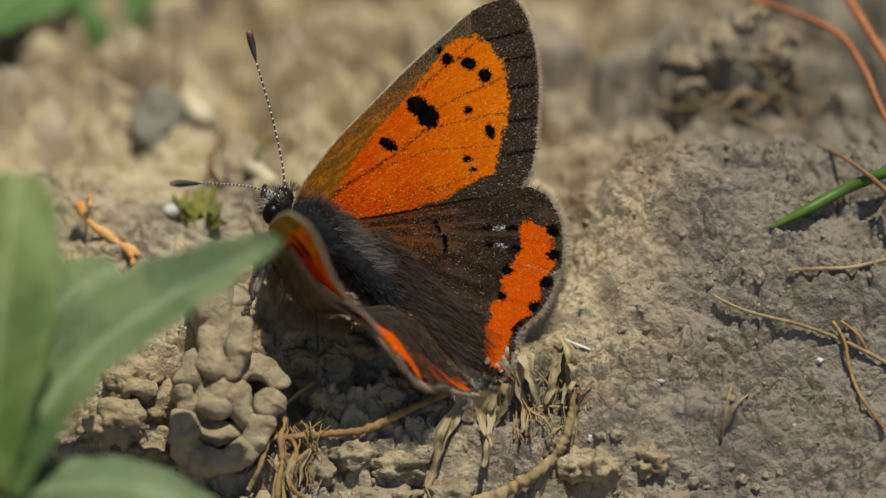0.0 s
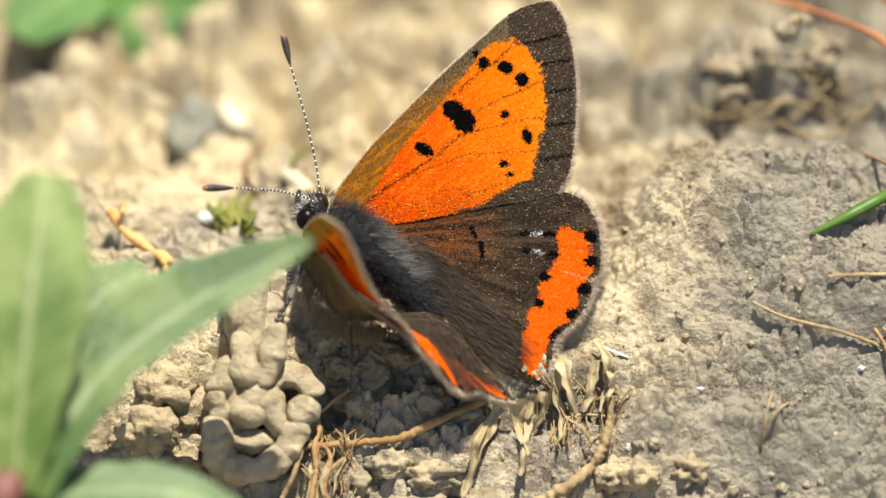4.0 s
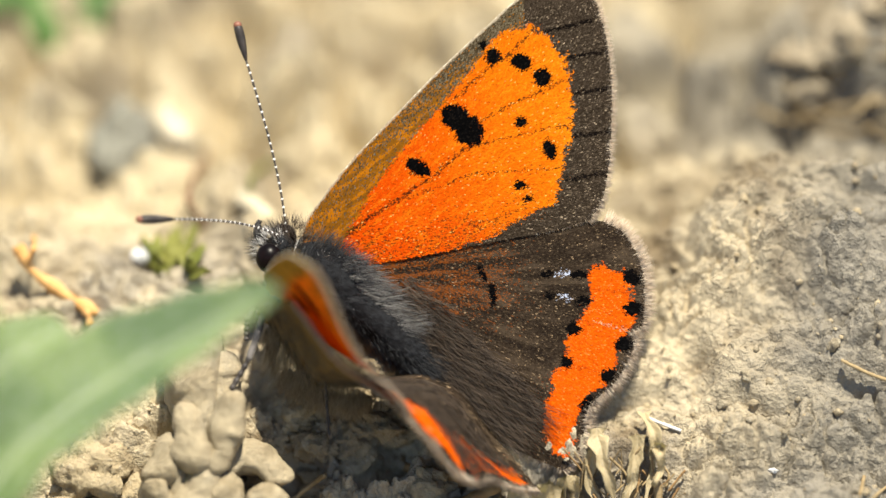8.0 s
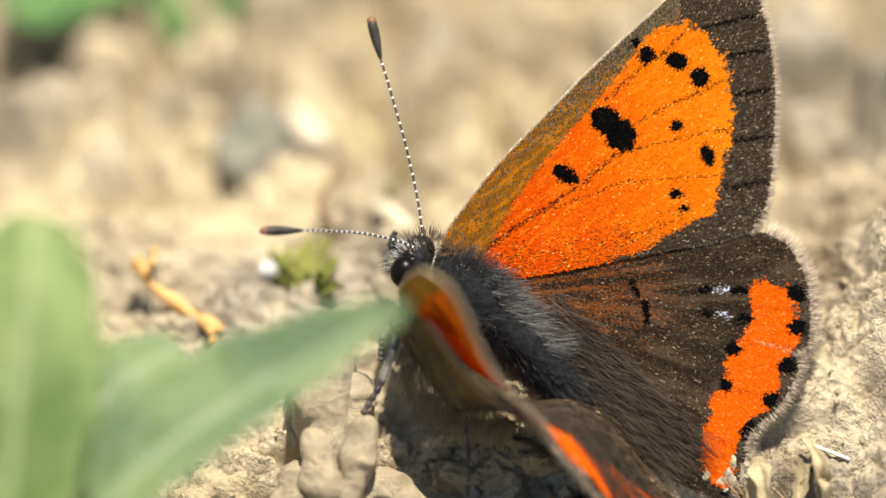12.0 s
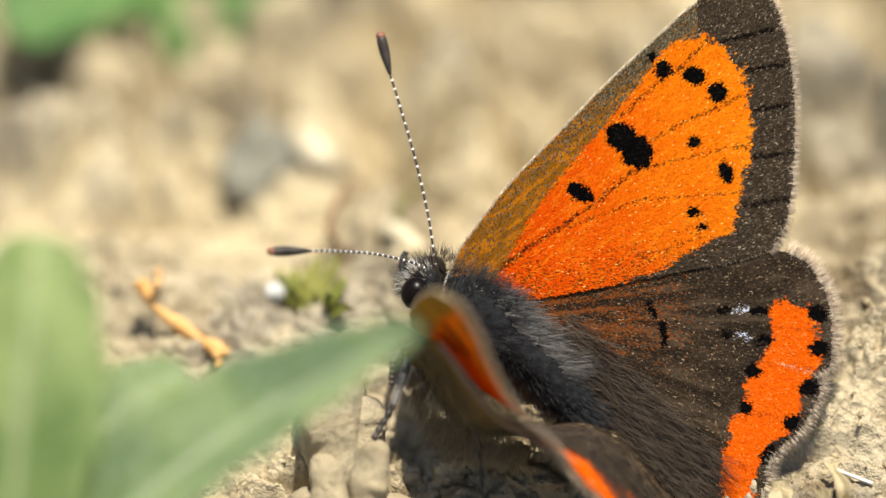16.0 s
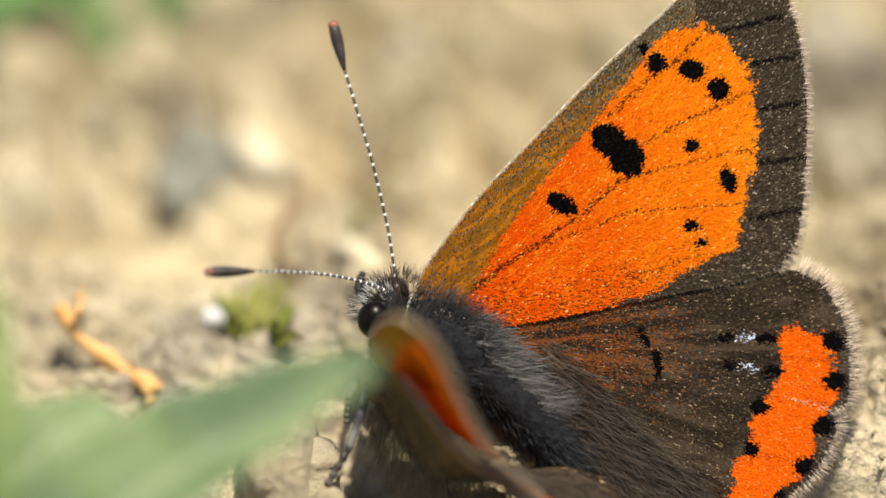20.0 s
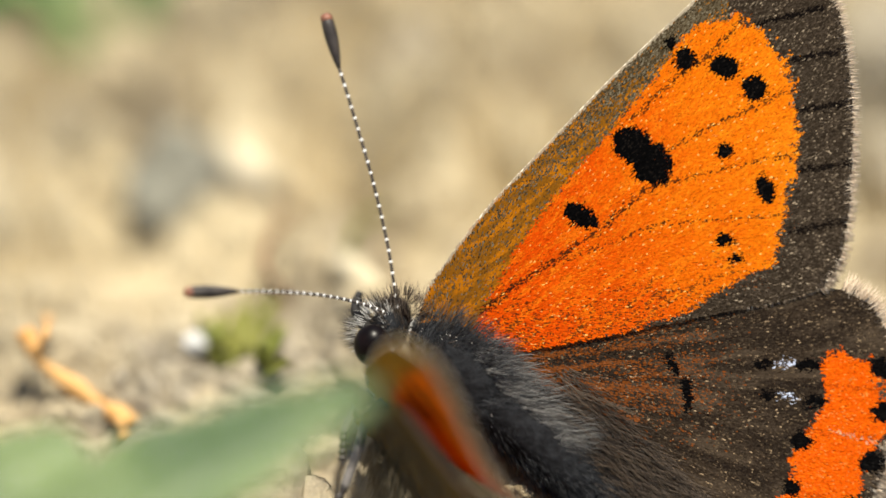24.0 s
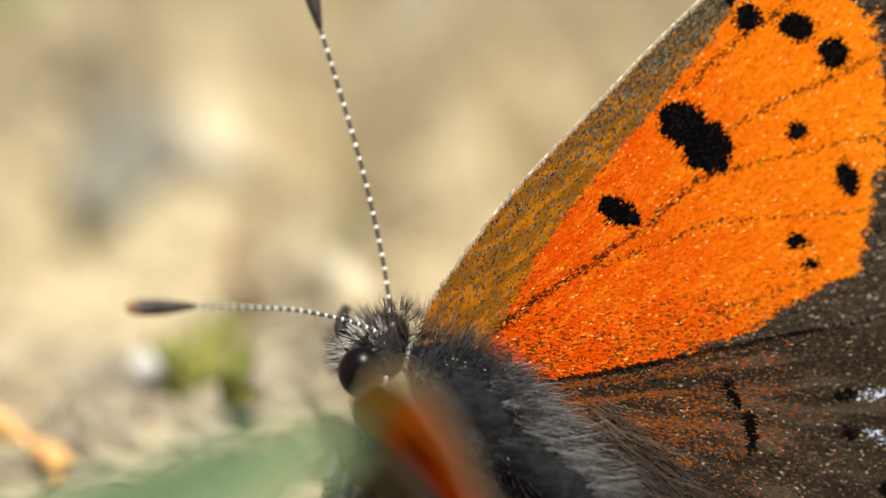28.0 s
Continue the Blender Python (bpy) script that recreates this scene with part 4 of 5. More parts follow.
def make_wings():
    for place, tone in ((far_wing, "far"), (near_wing, "near")):
        sign = 1 if tone == "far" else -1
        rear = place if sign > 0 else near_hindwing
        hindwing, lines = wing("hindwing", HIND_ROOT, HIND_COSTA, HIND_OUTER, HIND_INNER, rear, -0.07, M_HIND_UP, M_HIND_UNDER, butterfly,
                               "dark brown hindwing with orange band" if sign > 0 else "hindwing on edge, tan underside")
        fringe(lines[1], rear, -0.07, HIND_ROOT, 0.60, 3000, hindwing, 3, M_FRINGE, 0.018)
        fringe(lines[1], rear, -0.05, HIND_ROOT, 0.30, 1500, hindwing, 33, M_FUR_BROWN, 0.010)
        if sign > 0:
            fringe(lines[2][: len(lines[2]) // 3], rear, -0.07, HIND_ROOT, 0.40, 160, hindwing, 4, M_FRINGE, 0.012)
        forewing, flines = wing("forewing", FORE_ROOT, FORE_COSTA, FORE_OUTER, FORE_INNER, place, 0.03, M_FORE_UP, M_FORE_UNDER, butterfly,
                                "copper orange forewing with black spots" if sign > 0 else "forewing on edge, orange underside")
        fringe(flines[1], place, 0.03, FORE_ROOT, 0.36, 2000, forewing, 5, M_FRINGE, 0.017)
        fringe(flines[1], place, 0.05, FORE_ROOT, 0.20, 1100, forewing, 35, M_FUR_BROWN, 0.009)
        fringe(flines[2][: len(flines[2]) // 3], place, 0.02, FORE_ROOT, 0.14, 300, forewing, 6, M_FRINGE, 0.010)
        frim = flines[0] + flines[1][1:] + flines[2][1:]
        hrim = lines[0] + lines[1][1:] + lines[2][1:]
        fine = 0.039 if sign > 0 else 0.09
        if sign > 0:
            scales("scale_dust", frim, flines, FORE_ROOT, lambda x, y, z: place(x, y, z + 0.03), 1, fore_colour, fine, forewing, "copper, black and brown scales", 51)
        scales("scale_dust", hrim, lines, HIND_ROOT, lambda x, y, z: rear(x, y, z - 0.07), 1, hind_colour, fine, hindwing, "dark brown and orange scales", 52)
        bm = bmesh.new()
        tube(bm, [place(p.x, p.y, 0.03) for p in flines[0]], lambda t: (0.050 - 0.022 * t) * MM, 6)
        part("costa_rib", bm, M_COSTA, forewing, "pale front edge rib")
        if sign < 0:
            rng, bm = random.Random(23), bmesh.new()
            for _ in range(1500):
                q = Vector((-4.5, 1.0)) + BACK * (rng.random() * 9.5) + SIDE * (rng.random() * 4.2)
                size = rng.uniform(0.8, 2.2)
                e = q + BACK * size + SIDE * (size * rng.uniform(-0.1, 0.35))
                hair(bm, rear(q.x, q.y, 0.05), rear(e.x, e.y, 0.16 + rng.random() * 0.15), 0.009 * MM, Vector((0, 0, 0)))
            part("wing_hair", bm, M_FUR_BROWN, hindwing, "long dark hair on the hindwing")
            bm = bmesh.new()
            for _ in range(1400):
                q = Vector((-5.6, 1.2)) + BACK * (rng.random() * 6.5) + SIDE * (rng.random() * 6.0)
                size = rng.uniform(0.25, 0.8)
                e = q + BACK * size * 0.9 + SIDE * (size * rng.uniform(-0.5, 0.5))
                hair(bm, rear(q.x, q.y, -0.10), rear(e.x, e.y, -0.20 - rng.random() * 0.2), 0.010 * MM, Vector((0, 0, 0)))
            part("under_hair", bm, M_FUR_TAN, hindwing, "short tan hair on the underside")


make_wings()


def limb(points, radius, mat, parent, name, label="", sides=8, steps=6, rough=0.0):
    bm = bmesh.new()
    tube(bm, spline([at(*p) for p in points], steps), radius if callable(radius) else radius * MM, sides, rough)
    return part(name, bm, mat, parent, label)


def fur(name, mat, parent, count, pick, seed, width=0.016, label=""):
    """Hairs; pick gives the root, the direction and the length in plane millimetres."""
    rng = random.Random(seed)
    bm = bmesh.new()
    for _ in range(count):
        p, d, size = pick(rng)
        d = Vector(d).normalized()
        tip = Vector(p) + d * size
        bend = Vector((rng.uniform(-1, 1), rng.uniform(-1, 1), rng.uniform(-1, 1))) * size * 0.14 * MM
        hair(bm, at(*p), at(*tip), width * MM, bend)
    return part(name, bm, mat, parent, label)


def shell(rng, centre, axes):
    """A point on an ellipsoid and its outward direction, on the side that faces the viewer."""
    while True:
        v = Vector((rng.gauss(0, 1), rng.gauss(0, 1), rng.gauss(0, 1))).normalized()
        if -0.35 < v.z < 0.88:
            break
    c = Vector(centre)
    p = c + axes[0] * v.x + axes[1] * v.y + axes[2] * v.z
    return p, (p - c).normalized()


def make_body():
    back3, side3, out3 = Vector((0.71, -0.704, 0)), Vector((0.704, 0.71, 0)), Vector((0, 0, 1))

    def solid(name, centre, lengths, mat, label="", rough=0.04):
        bm = bmesh.new()
        dirs = [back3 * lengths[0], side3 * lengths[1], out3 * lengths[2]]
        zero = at(0, 0, 0)
        blob(bm, at(*centre), [at(*d) - zero for d in dirs], 3, rough, 3.0)
        return part(name, bm, mat, butterfly, label), dirs

    thorax, tdirs = solid("thorax", (-6.45, 1.0, -0.2), (2.05, 1.15, 1.05), M_BODY, "black thorax with blue-grey fur")
    abdomen = None
    bm = bmesh.new()
    line = spline([at(-5.6, 0.1, -0.2), at(-4.2, -1.1, -0.1), at(-2.6, -2.7, -0.2), at(-0.9, -4.5, -0.6)], 14)
    tube(bm, line, lambda t: (0.92 + 0.012 * math.sin(t * 60)) * MM * math.sqrt(max(1 - (t * 1.02 - 0.15) ** 2, 0.03)), 18, 0.04)
    abdomen = part("abdomen", bm, M_BODY, butterfly, "shiny black segmented abdomen")
    head, hdirs = solid("head", (-8.75, 2.25, 0.0), (0.62, 0.72, 0.75), M_BODY, "small head with black bristles")
    for x, y, z in ((-9.12, 1.90, 0.78), (-8.55, 2.75, -0.60)):
        bm = bmesh.new()
        zero = at(0, 0, 0)
        blob(bm, at(x, y, z), [at(0.56, 0, 0) - zero, at(0, 0.62, 0) - zero, at(0, 0, 0.45) - zero], 4)
        eye = part("eye", bm, M_EYE, head, "glossy dark brown compound eye")
        fur("eye_rim", M_RING_WHITE, head, 150, lambda r, x=x, y=y, z=z: ((lambda a: ((x + 0.56 * math.cos(a), y + 0.62 * math.sin(a), z - 0.06), (math.cos(a) * 0.5, math.sin(a) * 0.5, 0.5), 0.14))(r.uniform(-1.9, -0.2))), 11, 0.045, "white scale rim")
    fur("bristles", M_FUR_BLACK, head, 420, lambda r: (lambda q: (q[0], q[1] + Vector((-0.9, 0.45, -0.35)), r.uniform(0.30, 0.70)))(shell(r, (-9.15, 2.5, -0.15), [v * 0.85 for v in hdirs])), 12, 0.009)
    fur("brow_fur", M_FUR_BROWN, head, 200, lambda r: (lambda q: (q[0], q[1] + Vector((0.1, 0.5, 0.0)), r.uniform(0.25, 0.6)))(shell(r, (-8.35, 2.75, 0.0), hdirs)), 13, 0.016)
    for z, y in ((0.35, 2.55), (-0.35, 2.75)):
        limb([(-9.1, y - 0.35, z), (-9.5, y + 0.1, z), (-9.65, y + 0.45, z), (-9.5, y + 0.75, z)], lambda t: (0.19 - 0.09 * t) * MM, M_FUR_BLACK, head, "palp", "upturned dark palp")
    # antennae: a ringed stalk and a club
    for pts, tip in (([(-8.42, 2.9, -0.1), (-8.62, 4.6, -0.1), (-9.08, 6.8, -0.1), (-9.68, 9.0, -0.1), (-10.02, 10.15, -0.1)], (-10.36, 11.62, -0.1)),
                     ([(-8.75, 2.85, 0.5), (-9.4, 3.12, 0.7), (-10.6, 3.40, 1.1), (-12.0, 3.52, 1.6), (-13.0, 3.54, 1.9)], (-14.4, 3.54, 2.3))):
        line = spline([at(*p) for p in pts], 40)
        cum = [0.0]
        for a, b in zip(line, line[1:]):
            cum.append(cum[-1] + (b - a).length)

        def along(s):
            for i in range(len(cum) - 1):
                if cum[i + 1] >= s:
                    return line[i].lerp(line[i + 1], (s - cum[i]) / max(cum[i + 1] - cum[i], 1e-9))
            return line[-1]
        total, rings = cum[-1], 22
        bm = bmesh.new()
        tube(bm, [along(total * k / 60) for k in range(61)], 0.046 * MM, 8)
        antenna = part("antenna", bm, M_RING_DARK, butterfly, "black and white ringed antenna")
        for k in range(rings):
            s = total * (k + 0.25) / rings
            bm = bmesh.new()
            tube(bm, [along(s + total / rings * f) for f in (0, 0.03, 0.11, 0.19, 0.22)], lambda t: (0.052 if 0.1 < t < 0.9 else 0.045) * MM, 8)
            part("ring", bm, M_RING_WHITE, antenna)
        end = Vector(tip)
        start = Vector(pts[-1])
        bm = bmesh.new()
        tube(bm, [at(*start.lerp(end, k / 14)) for k in range(15)], lambda t: (0.060 + 0.14 * math.sin(min(t * 1.12, 1) * math.pi * 0.62)) * MM * (1 if t < 0.93 else 0.7), 10)
        part("club", bm, M_CLUB, antenna, "dark club")
        bm = bmesh.new()
        zero = at(0, 0, 0)
        blob(bm, at(*end), [at(0.19, 0, 0) - zero, at(0, 0.17, 0) - zero, at(0, 0, 0.17) - zero], 2)
        part("club_tip", bm, M_CLUB_TIP, antenna, "rufous tip")
    # fur of thorax and hindwing roots
    def thorax_hair(r):
        while True:
            p, d = shell(r, (-6.45, 1.0, -0.2), tdirs)
            if abs((p - Vector((-6.45, 1.0, -0.2))).dot(side3)) > 0.55 or r.random() < 0.45:
                return p, d * 0.6 + Vector((0.7, 0.2, 0.0)), r.uniform(0.3, 1.0)
    fur("thorax_fur", M_FUR_GREY, thorax, 2600, thorax_hair, 14, 0.010, "blue-grey hair")
    fur("collar_fur", M_FUR_BROWN, thorax, 420, lambda r: (lambda q: (q[0], q[1] + Vector((0.5, 0.9, 0.0)), r.uniform(0.4, 0.9)))(shell(r, (-7.6, 2.2, 0.0), [v * 0.55 for v in tdirs])), 15, 0.009, "tawny collar hair")

    def back_hair(r):
        u = r.uniform(-1, 1)
        p = Vector((-5.6, 0.1, -0.25)) + back3 * (r.random() * 4.6) + side3 * (u * 0.84) + out3 * (0.86 * math.sqrt(1 - u * u))
        return p, back3 + side3 * (u * 0.5 + r.uniform(-0.15, 0.15)) + out3 * r.uniform(0.0, 0.35), r.uniform(0.3, 0.8)
    fur("abdomen_fur", M_FUR_GREY, abdomen, 1700, back_hair, 26, 0.010, "short dark grey hair")

    # Tiny pale hairs stand in for glints on the glossy body.
    def glints(r):
        p, d = shell(r, (-6.2, 0.75, -0.2), [tdirs[0] * 1.25, tdirs[1] * 1.02, tdirs[2] * 1.02])
        return p, back3 + d * 0.3, r.uniform(0.03, 0.08)
    fur("body_glints", M_FUR_WHITE, thorax, 170, glints, 27, 0.012, "pale scales set in for glints")

    def wing_hair(r):
        t, w = r.random(), r.random()
        p = Vector((-6.1, 1.9, 0)) + back3 * (t * 4.2) + side3 * (w * 0.9 - 0.5)
        return (p.x, p.y, 0.15 + 0.5 * (1 - w)), back3 * (0.55 + 0.35 * r.random()) + side3 * r.uniform(0.35, 1.0) + out3 * r.uniform(-0.1, 0.18), r.uniform(0.4, 1.2)
    fur("wing_root_fur", M_FUR_BLUE, thorax, 1200, wing_hair, 16, 0.009, "grey hair over the wing roots")

    def inner_hair(r):
        t, w = r.random(), r.random()
        p = Vector((-4.3, 0.4, 0)) + back3 * (t * 8.0) + side3 * (w * 2.2 - 1.0)
        return (p.x, p.y, 0.1 + 0.35 * (1 - w)), back3 + side3 * r.uniform(-0.25, 0.5) + out3 * r.uniform(-0.05, 0.10), r.uniform(0.5, 2.2)
    fur("tail_fur", M_FUR_BROWN, abdomen, 2300, inner_hair, 17, 0.009, "long brown hair")
    fur("cheek_hair", M_FUR_WHITE, head, 380, lambda r: (lambda q: (q[0], q[1] + Vector((-0.8, 0.1, 0.2)), r.uniform(0.2, 0.5)))(shell(r, (-9.1, 2.4, 0.0), [v * 0.9 for v in hdirs])), 19, 0.009, "white hair round the eye")
    
    def belly_hair(r):
        t = r.random()
        p = Vector((-8.3, 0.0, 0.2)) + back3 * (t * 5.2) - side3 * (0.5 + r.random() * 2.1 * math.sin(0.5 + t * 2.4)) + out3 * r.uniform(-0.3, 1.0)
        return p, (r.uniform(-0.7, 0.3), -1, r.uniform(-0.2, 0.4)), r.uniform(0.4, 1.0)
    fur("belly_fur", M_FUR_PALE, thorax, 3000, belly_hair, 18, 0.011, "pale tan belly hair")

    def skirt_hair(r):
        t = r.random()
        p = Vector((-8.3, -0.4, 1.2)).lerp(Vector((-5.0, -3.2, 1.0)), t) + Vector((r.uniform(-0.5, 0.5), r.uniform(-0.4, 0.6), r.uniform(-0.5, 0.3)))
        return p, (r.uniform(-0.8, 0.4), -1, r.uniform(-0.3, 0.3)), r.uniform(0.3, 0.9)
    fur("skirt_fur", M_FUR_TAN, thorax, 1500, skirt_hair, 38, 0.009, "dull tan hair under the wing")
    # legs
    for hip, knee, heel, foot in (((-8.4, 0.6, 0.6), (-9.35, -0.35, 1.0), (-10.0, -2.3, 1.3), (-10.75, -3.55, 1.4)),
                                  ((-7.6, -0.6, 0.4), (-6.9, -1.5, 0.9), (-6.85, -3.2, 1.0), (-6.7, -5.5, 1.1)),
                                  ((-8.6, 0.9, -0.3), (-9.7, 0.2, -0.5), (-10.1, -0.6, -0.5), (-10.15, -1.5, -0.5))):
        slim = 0.55 if hip[0] > -8 else 1.0
        leg = limb([hip, knee], 0.19 * slim, M_LEG, butterfly, "leg", "grey furry leg", 8, 8, 0.15)
        limb([knee, tuple((a + b) / 2 + 0.04 for a, b in zip(knee, heel)), heel], 0.155 * slim, M_LEG, leg, "shin", "", 8, 8, 0.15)
        limb([heel, tuple(a * 0.5 + b * 0.5 for a, b in zip(heel, foot)), foot], lambda t: (0.115 + 0.025 * math.sin(t * 30)) * slim * MM, M_TARSUS, leg, "foot", "dark jointed foot", 8, 12)


make_body()


# ---------------------------------------------------------------- plants in front
def leaf(name, rib, width, fold, material, parent, toward=(0, 0, 1), label="", wave=0.0, seed=1):
    """A leaf along its midrib (plane millimetres); width is a function of 0..1; fold lifts both halves."""
    line = spline([at(*p) for p in rib], 12)
    face = way(*toward)
    bm = bmesh.new()
    uv = bm.loops.layers.uv.new("leaf")
    data, sheets = {}, []
    n, cols = len(line), 8
    for sheet in (0, 1):
        grid = []
        for i, p in enumerate(line):
            t = i / (n - 1)
            d = (line[min(i + 1, n - 1)] - line[max(i - 1, 0)]).normalized()
            across = d.cross(face).normalized()
            up = across.cross(d).normalized()
            row = []
            for k in range(-cols, cols + 1):
                u = k / cols
                w = width(t) * MM
                tooth = 1 + 0.05 * math.sin(t * 40 + seed) * abs(u)
                q = p + across * (u * w * tooth) + up * (abs(u) ** 1.3 * fold * w + wave * w * math.sin(t * 9 + u * 3 + seed) * abs(u))
                q -= up * (0.12 * MM * sheet * (1.3 - abs(u)) + (0.22 * MM * sheet * math.exp(-(u * 9) ** 2)))
                v = bm.verts.new(q)
                data[v] = (u, t)
                row.append(v)
            grid.append(row)
        sheets.append(grid)
    for s, grid in enumerate(sheets):
        for a, b in zip(grid, grid[1:]):
            for k in range(2 * cols):
                f = (a[k], b[k], b[k + 1], a[k + 1])
                bm.faces.new(f if s else tuple(reversed(f)))
    a, b = sheets
    for i in range(n - 1):
        for k in (0, 2 * cols):
            bm.faces.new((a[i][k], a[i + 1][k], b[i + 1][k], b[i][k]))
    bmesh.ops.recalc_face_normals(bm, faces=bm.faces)
    for f in bm.faces:
        for loop in f.loops:
            loop[uv].uv = data[loop.vert]
    return part(name, bm, material, parent, label)


def lance(w, tip=0.75, base=0.35):
    return lambda t: w * (base + (1 - base) * math.sin(min(t / 0.6, 1) * math.pi / 2)) * (1 - max(t - 0.55, 0) / 0.45 * (1 - 0.02)) ** tip


weed = thing("weed_rosette", "grey-green downy weed, out of focus in front", "plant")
leaf("leaf", [(-23.3, -12.6, 10.0), (-21.3, -8.8, 9.2), (-18.7, -5.5, 8.8), (-15.1, -2.9, 9.0), (-11.5, -0.95, 9.8), (-8.45, 0.45, 11.0)], lance(2.45, 0.62, 0.62), 0.38, M_LEAF, weed, (-0.22, 0.50, 0.82), "long arching leaf", 0.07)
leaf("leaf", [(-24.0, -12.5, 10.5), (-23.4, -5.6, 11.4), (-22.7, 0.4, 11.7), (-22.3, 4.1, 11.4)], lance(3.1, 0.42, 0.32), 0.22, M_LEAF_YOUNG, weed, (0.25, 0.1, 1), "upright broad leaf", 0.06, 2)
leaf("leaf", [(-23.2, -11.0, 9.0), (-21.6, -5.4, 8.2), (-19.6, -2.2, 7.6), (-17.2, -0.9, 7.4)], lance(1.7, 0.5, 0.45), 0.2, M_LEAF, weed, (0.0, 0.45, 0.9), "short leaf behind", 0.08, 3)
leaf("leaf", [(-24.8, -13.4, 10.0), (-20.3, -12.5, 9.6), (-15.8, -12.6, 9.4), (-11.2, -14.4, 9.0)], lance(1.85, 0.5, 0.7), 0.2, M_LEAF, weed, (0.1, 0.7, 0.7), "low spreading leaf", 0.06, 4)
bm = bmesh.new()
tube(bm, spline([at(-24.2, -11.6, 11.2), at(-24.6, -14.0, 11.6), at(-24.4, -19.0, 8.0), at(*on_soil(-23.5, -22.0))], 8), lambda t: (0.75 + 0.25 * math.sin(t * 9)) * MM, 12, 0.12)
part("stem", bm, M_STEM, weed, "short purple-red stem")

# ---------------------------------------------------------------- plants behind
seedling = thing("seedling", "fresh green broad-leaved seedling behind, blurred", "plant")
base = on_soil(-18.6, 13.9)
for rib, w, face in (([base, (-18.5, 14.0, -15.8), (-18.3, 12.6, -15.0), (-18.1, 11.0, -15.0)], 1.7, (0.15, 0.35, 0.9)),
                     ([base, (-20.8, 15.4, -15.5), (-23.2, 14.2, -14.0), (-25.4, 12.4, -12.5)], 2.3, (0.1, 0.5, 0.85)),
                     ([base, (-19.4, 14.6, -17.0), (-20.4, 13.9, -16.6), (-21.5, 13.2, -16.6)], 0.9, (0.1, 0.6, 0.8)),
                     ([base, (-17.8, 15.2, -17.0), (-16.4, 14.6, -17.0), (-15.0, 13.4, -17.0)], 1.3, (0.1, 0.6, 0.8)),
                     ([base, (-17.6, 15.6, -17.5), (-15.2, 15.6, -18.0), (-12.8, 14.4, -18.5)], 1.3, (0.1, 0.6, 0.8))):
    leaf("leaf", rib, lance(w * 1.1, 0.32, 0.2), 0.15, M_BACK_LEAF, seedling, face, "", 0.04, w)


def rod(name, points, radius, mat, label, category, group="", rough=0.25, sides=7, steps=10):
    """A stem, root or twig of its own."""
    bm = bmesh.new()
    tube(bm, spline([at(*p) for p in points], steps), radius if callable(radius) else radius * MM, sides, rough, points[0][0])
    return tagged(mesh_object(name, bm, mat), label, category, group)


def soil_rod(name, flat, radius, mat, label, category, group="", lift=0.12, rough=0.4, sides=7):
    """A fibre that lies along the soil, under (x, y) pairs of the wings' plane."""
    pts = []
    for p in flat:
        q = on_soil(p[0], p[1])
        pts.append((q[0], q[1], q[2] + lift + (p[2] if len(p) > 2 else 0)))
    return rod(name, pts, radius, mat, label, category, group, rough, sides, 18)


def over_soil(flat):
    """Points above the soil: (x, y, height towards the viewer)."""
    out = []
    for x, y, h in flat:
        q = on_soil(x, y)
        out.append((x, y, q[2] + h))
    return out


rod("red_grass", [(13.5, 14.4, -8), (16.3, 13.7, -7), (19.1, 12.7, -6), (21.5, 11.5, -5), (22.8, 9.6, -4), (23.6, 7.6, -3), (24.4, 5.8, -2), (25.4, 2.0, -1), (26.0, -1.0, 0)], lambda t: (0.15 + 0.04 * t) * MM, M_RUST, "rust-red arching grass stem", "grass", "red grass")
rod("red_grass", [(20.6, 15.6, -6), (21.9, 13.6, -5.5), (23.0, 11.8, -5), (24.3, 9.6, -4), (26.5, 5.0, -2), (28.5, 0.0, -1)], lambda t: (0.27 - 0.04 * t) * MM, M_RUST, "thicker orange-red grass stem", "grass", "red grass")
soil_rod("pale_stick", [(-14.18, 8.33), (-13.03, 7.12), (-11.67, 5.76), (-10.3, 4.45), (-9.24, 3.55)], lambda t: (0.55 - 0.12 * t) * MM, M_PALE_STICK, "bleached pale stick lying on soil", "stick", "", 0.3)
rod("brown_twig", over_soil([(20.2, 5.6, 1.2), (21.8, 4.7, 1.6), (23.2, 3.6, 1.8), (24.8, 2.2, 1.4), (27.5, 0.4, 0.3)]), lambda t: (0.08 + 0.10 * t) * MM, M_DARK_TWIG, "thin dark brown twig", "twig")
rod("grass_blade", over_soil([(17.6, 1.05, 0.1), (19.4, 1.95, 0.7), (21.6, 3.1, 1.2), (24.6, 4.3, 1.4), (29.0, 5.6, 1.6)]), lambda t: (0.12 + 0.20 * min(t * 3, 1)) * MM, M_BLADE, "bright green grass blade", "grass", "", 0.05)

# orange twig, stalk, moss and chalk grain behind the head
twig = thing("orange_twig", "broken orange-brown twig end on soil", "twig")
for flat, r in (([(-19.7, 2.6, 1.5), (-19.2, 1.6, 1.0), (-18.1, 0.75, 0.5), (-17.1, 0.1, 0.3), (-16.4, -0.3, 0.1)], 0.30), ([(-19.3, 1.9, 1.2), (-19.0, 2.5, 1.6), (-19.1, 3.0, 1.7)], 0.13), ([(-17.2, 0.1, 0.4), (-16.8, -0.3, 0.5), (-16.7, -0.9, 0.2)], 0.18)):
    bm = bmesh.new()
    tube(bm, spline([at(*p) for p in over_soil(flat)], 8), lambda t, r=r: r * (0.8 + 0.25 * math.sin(t * 17)) * MM, 8, 0.3)
    part("branch", bm, M_TWIG, twig)
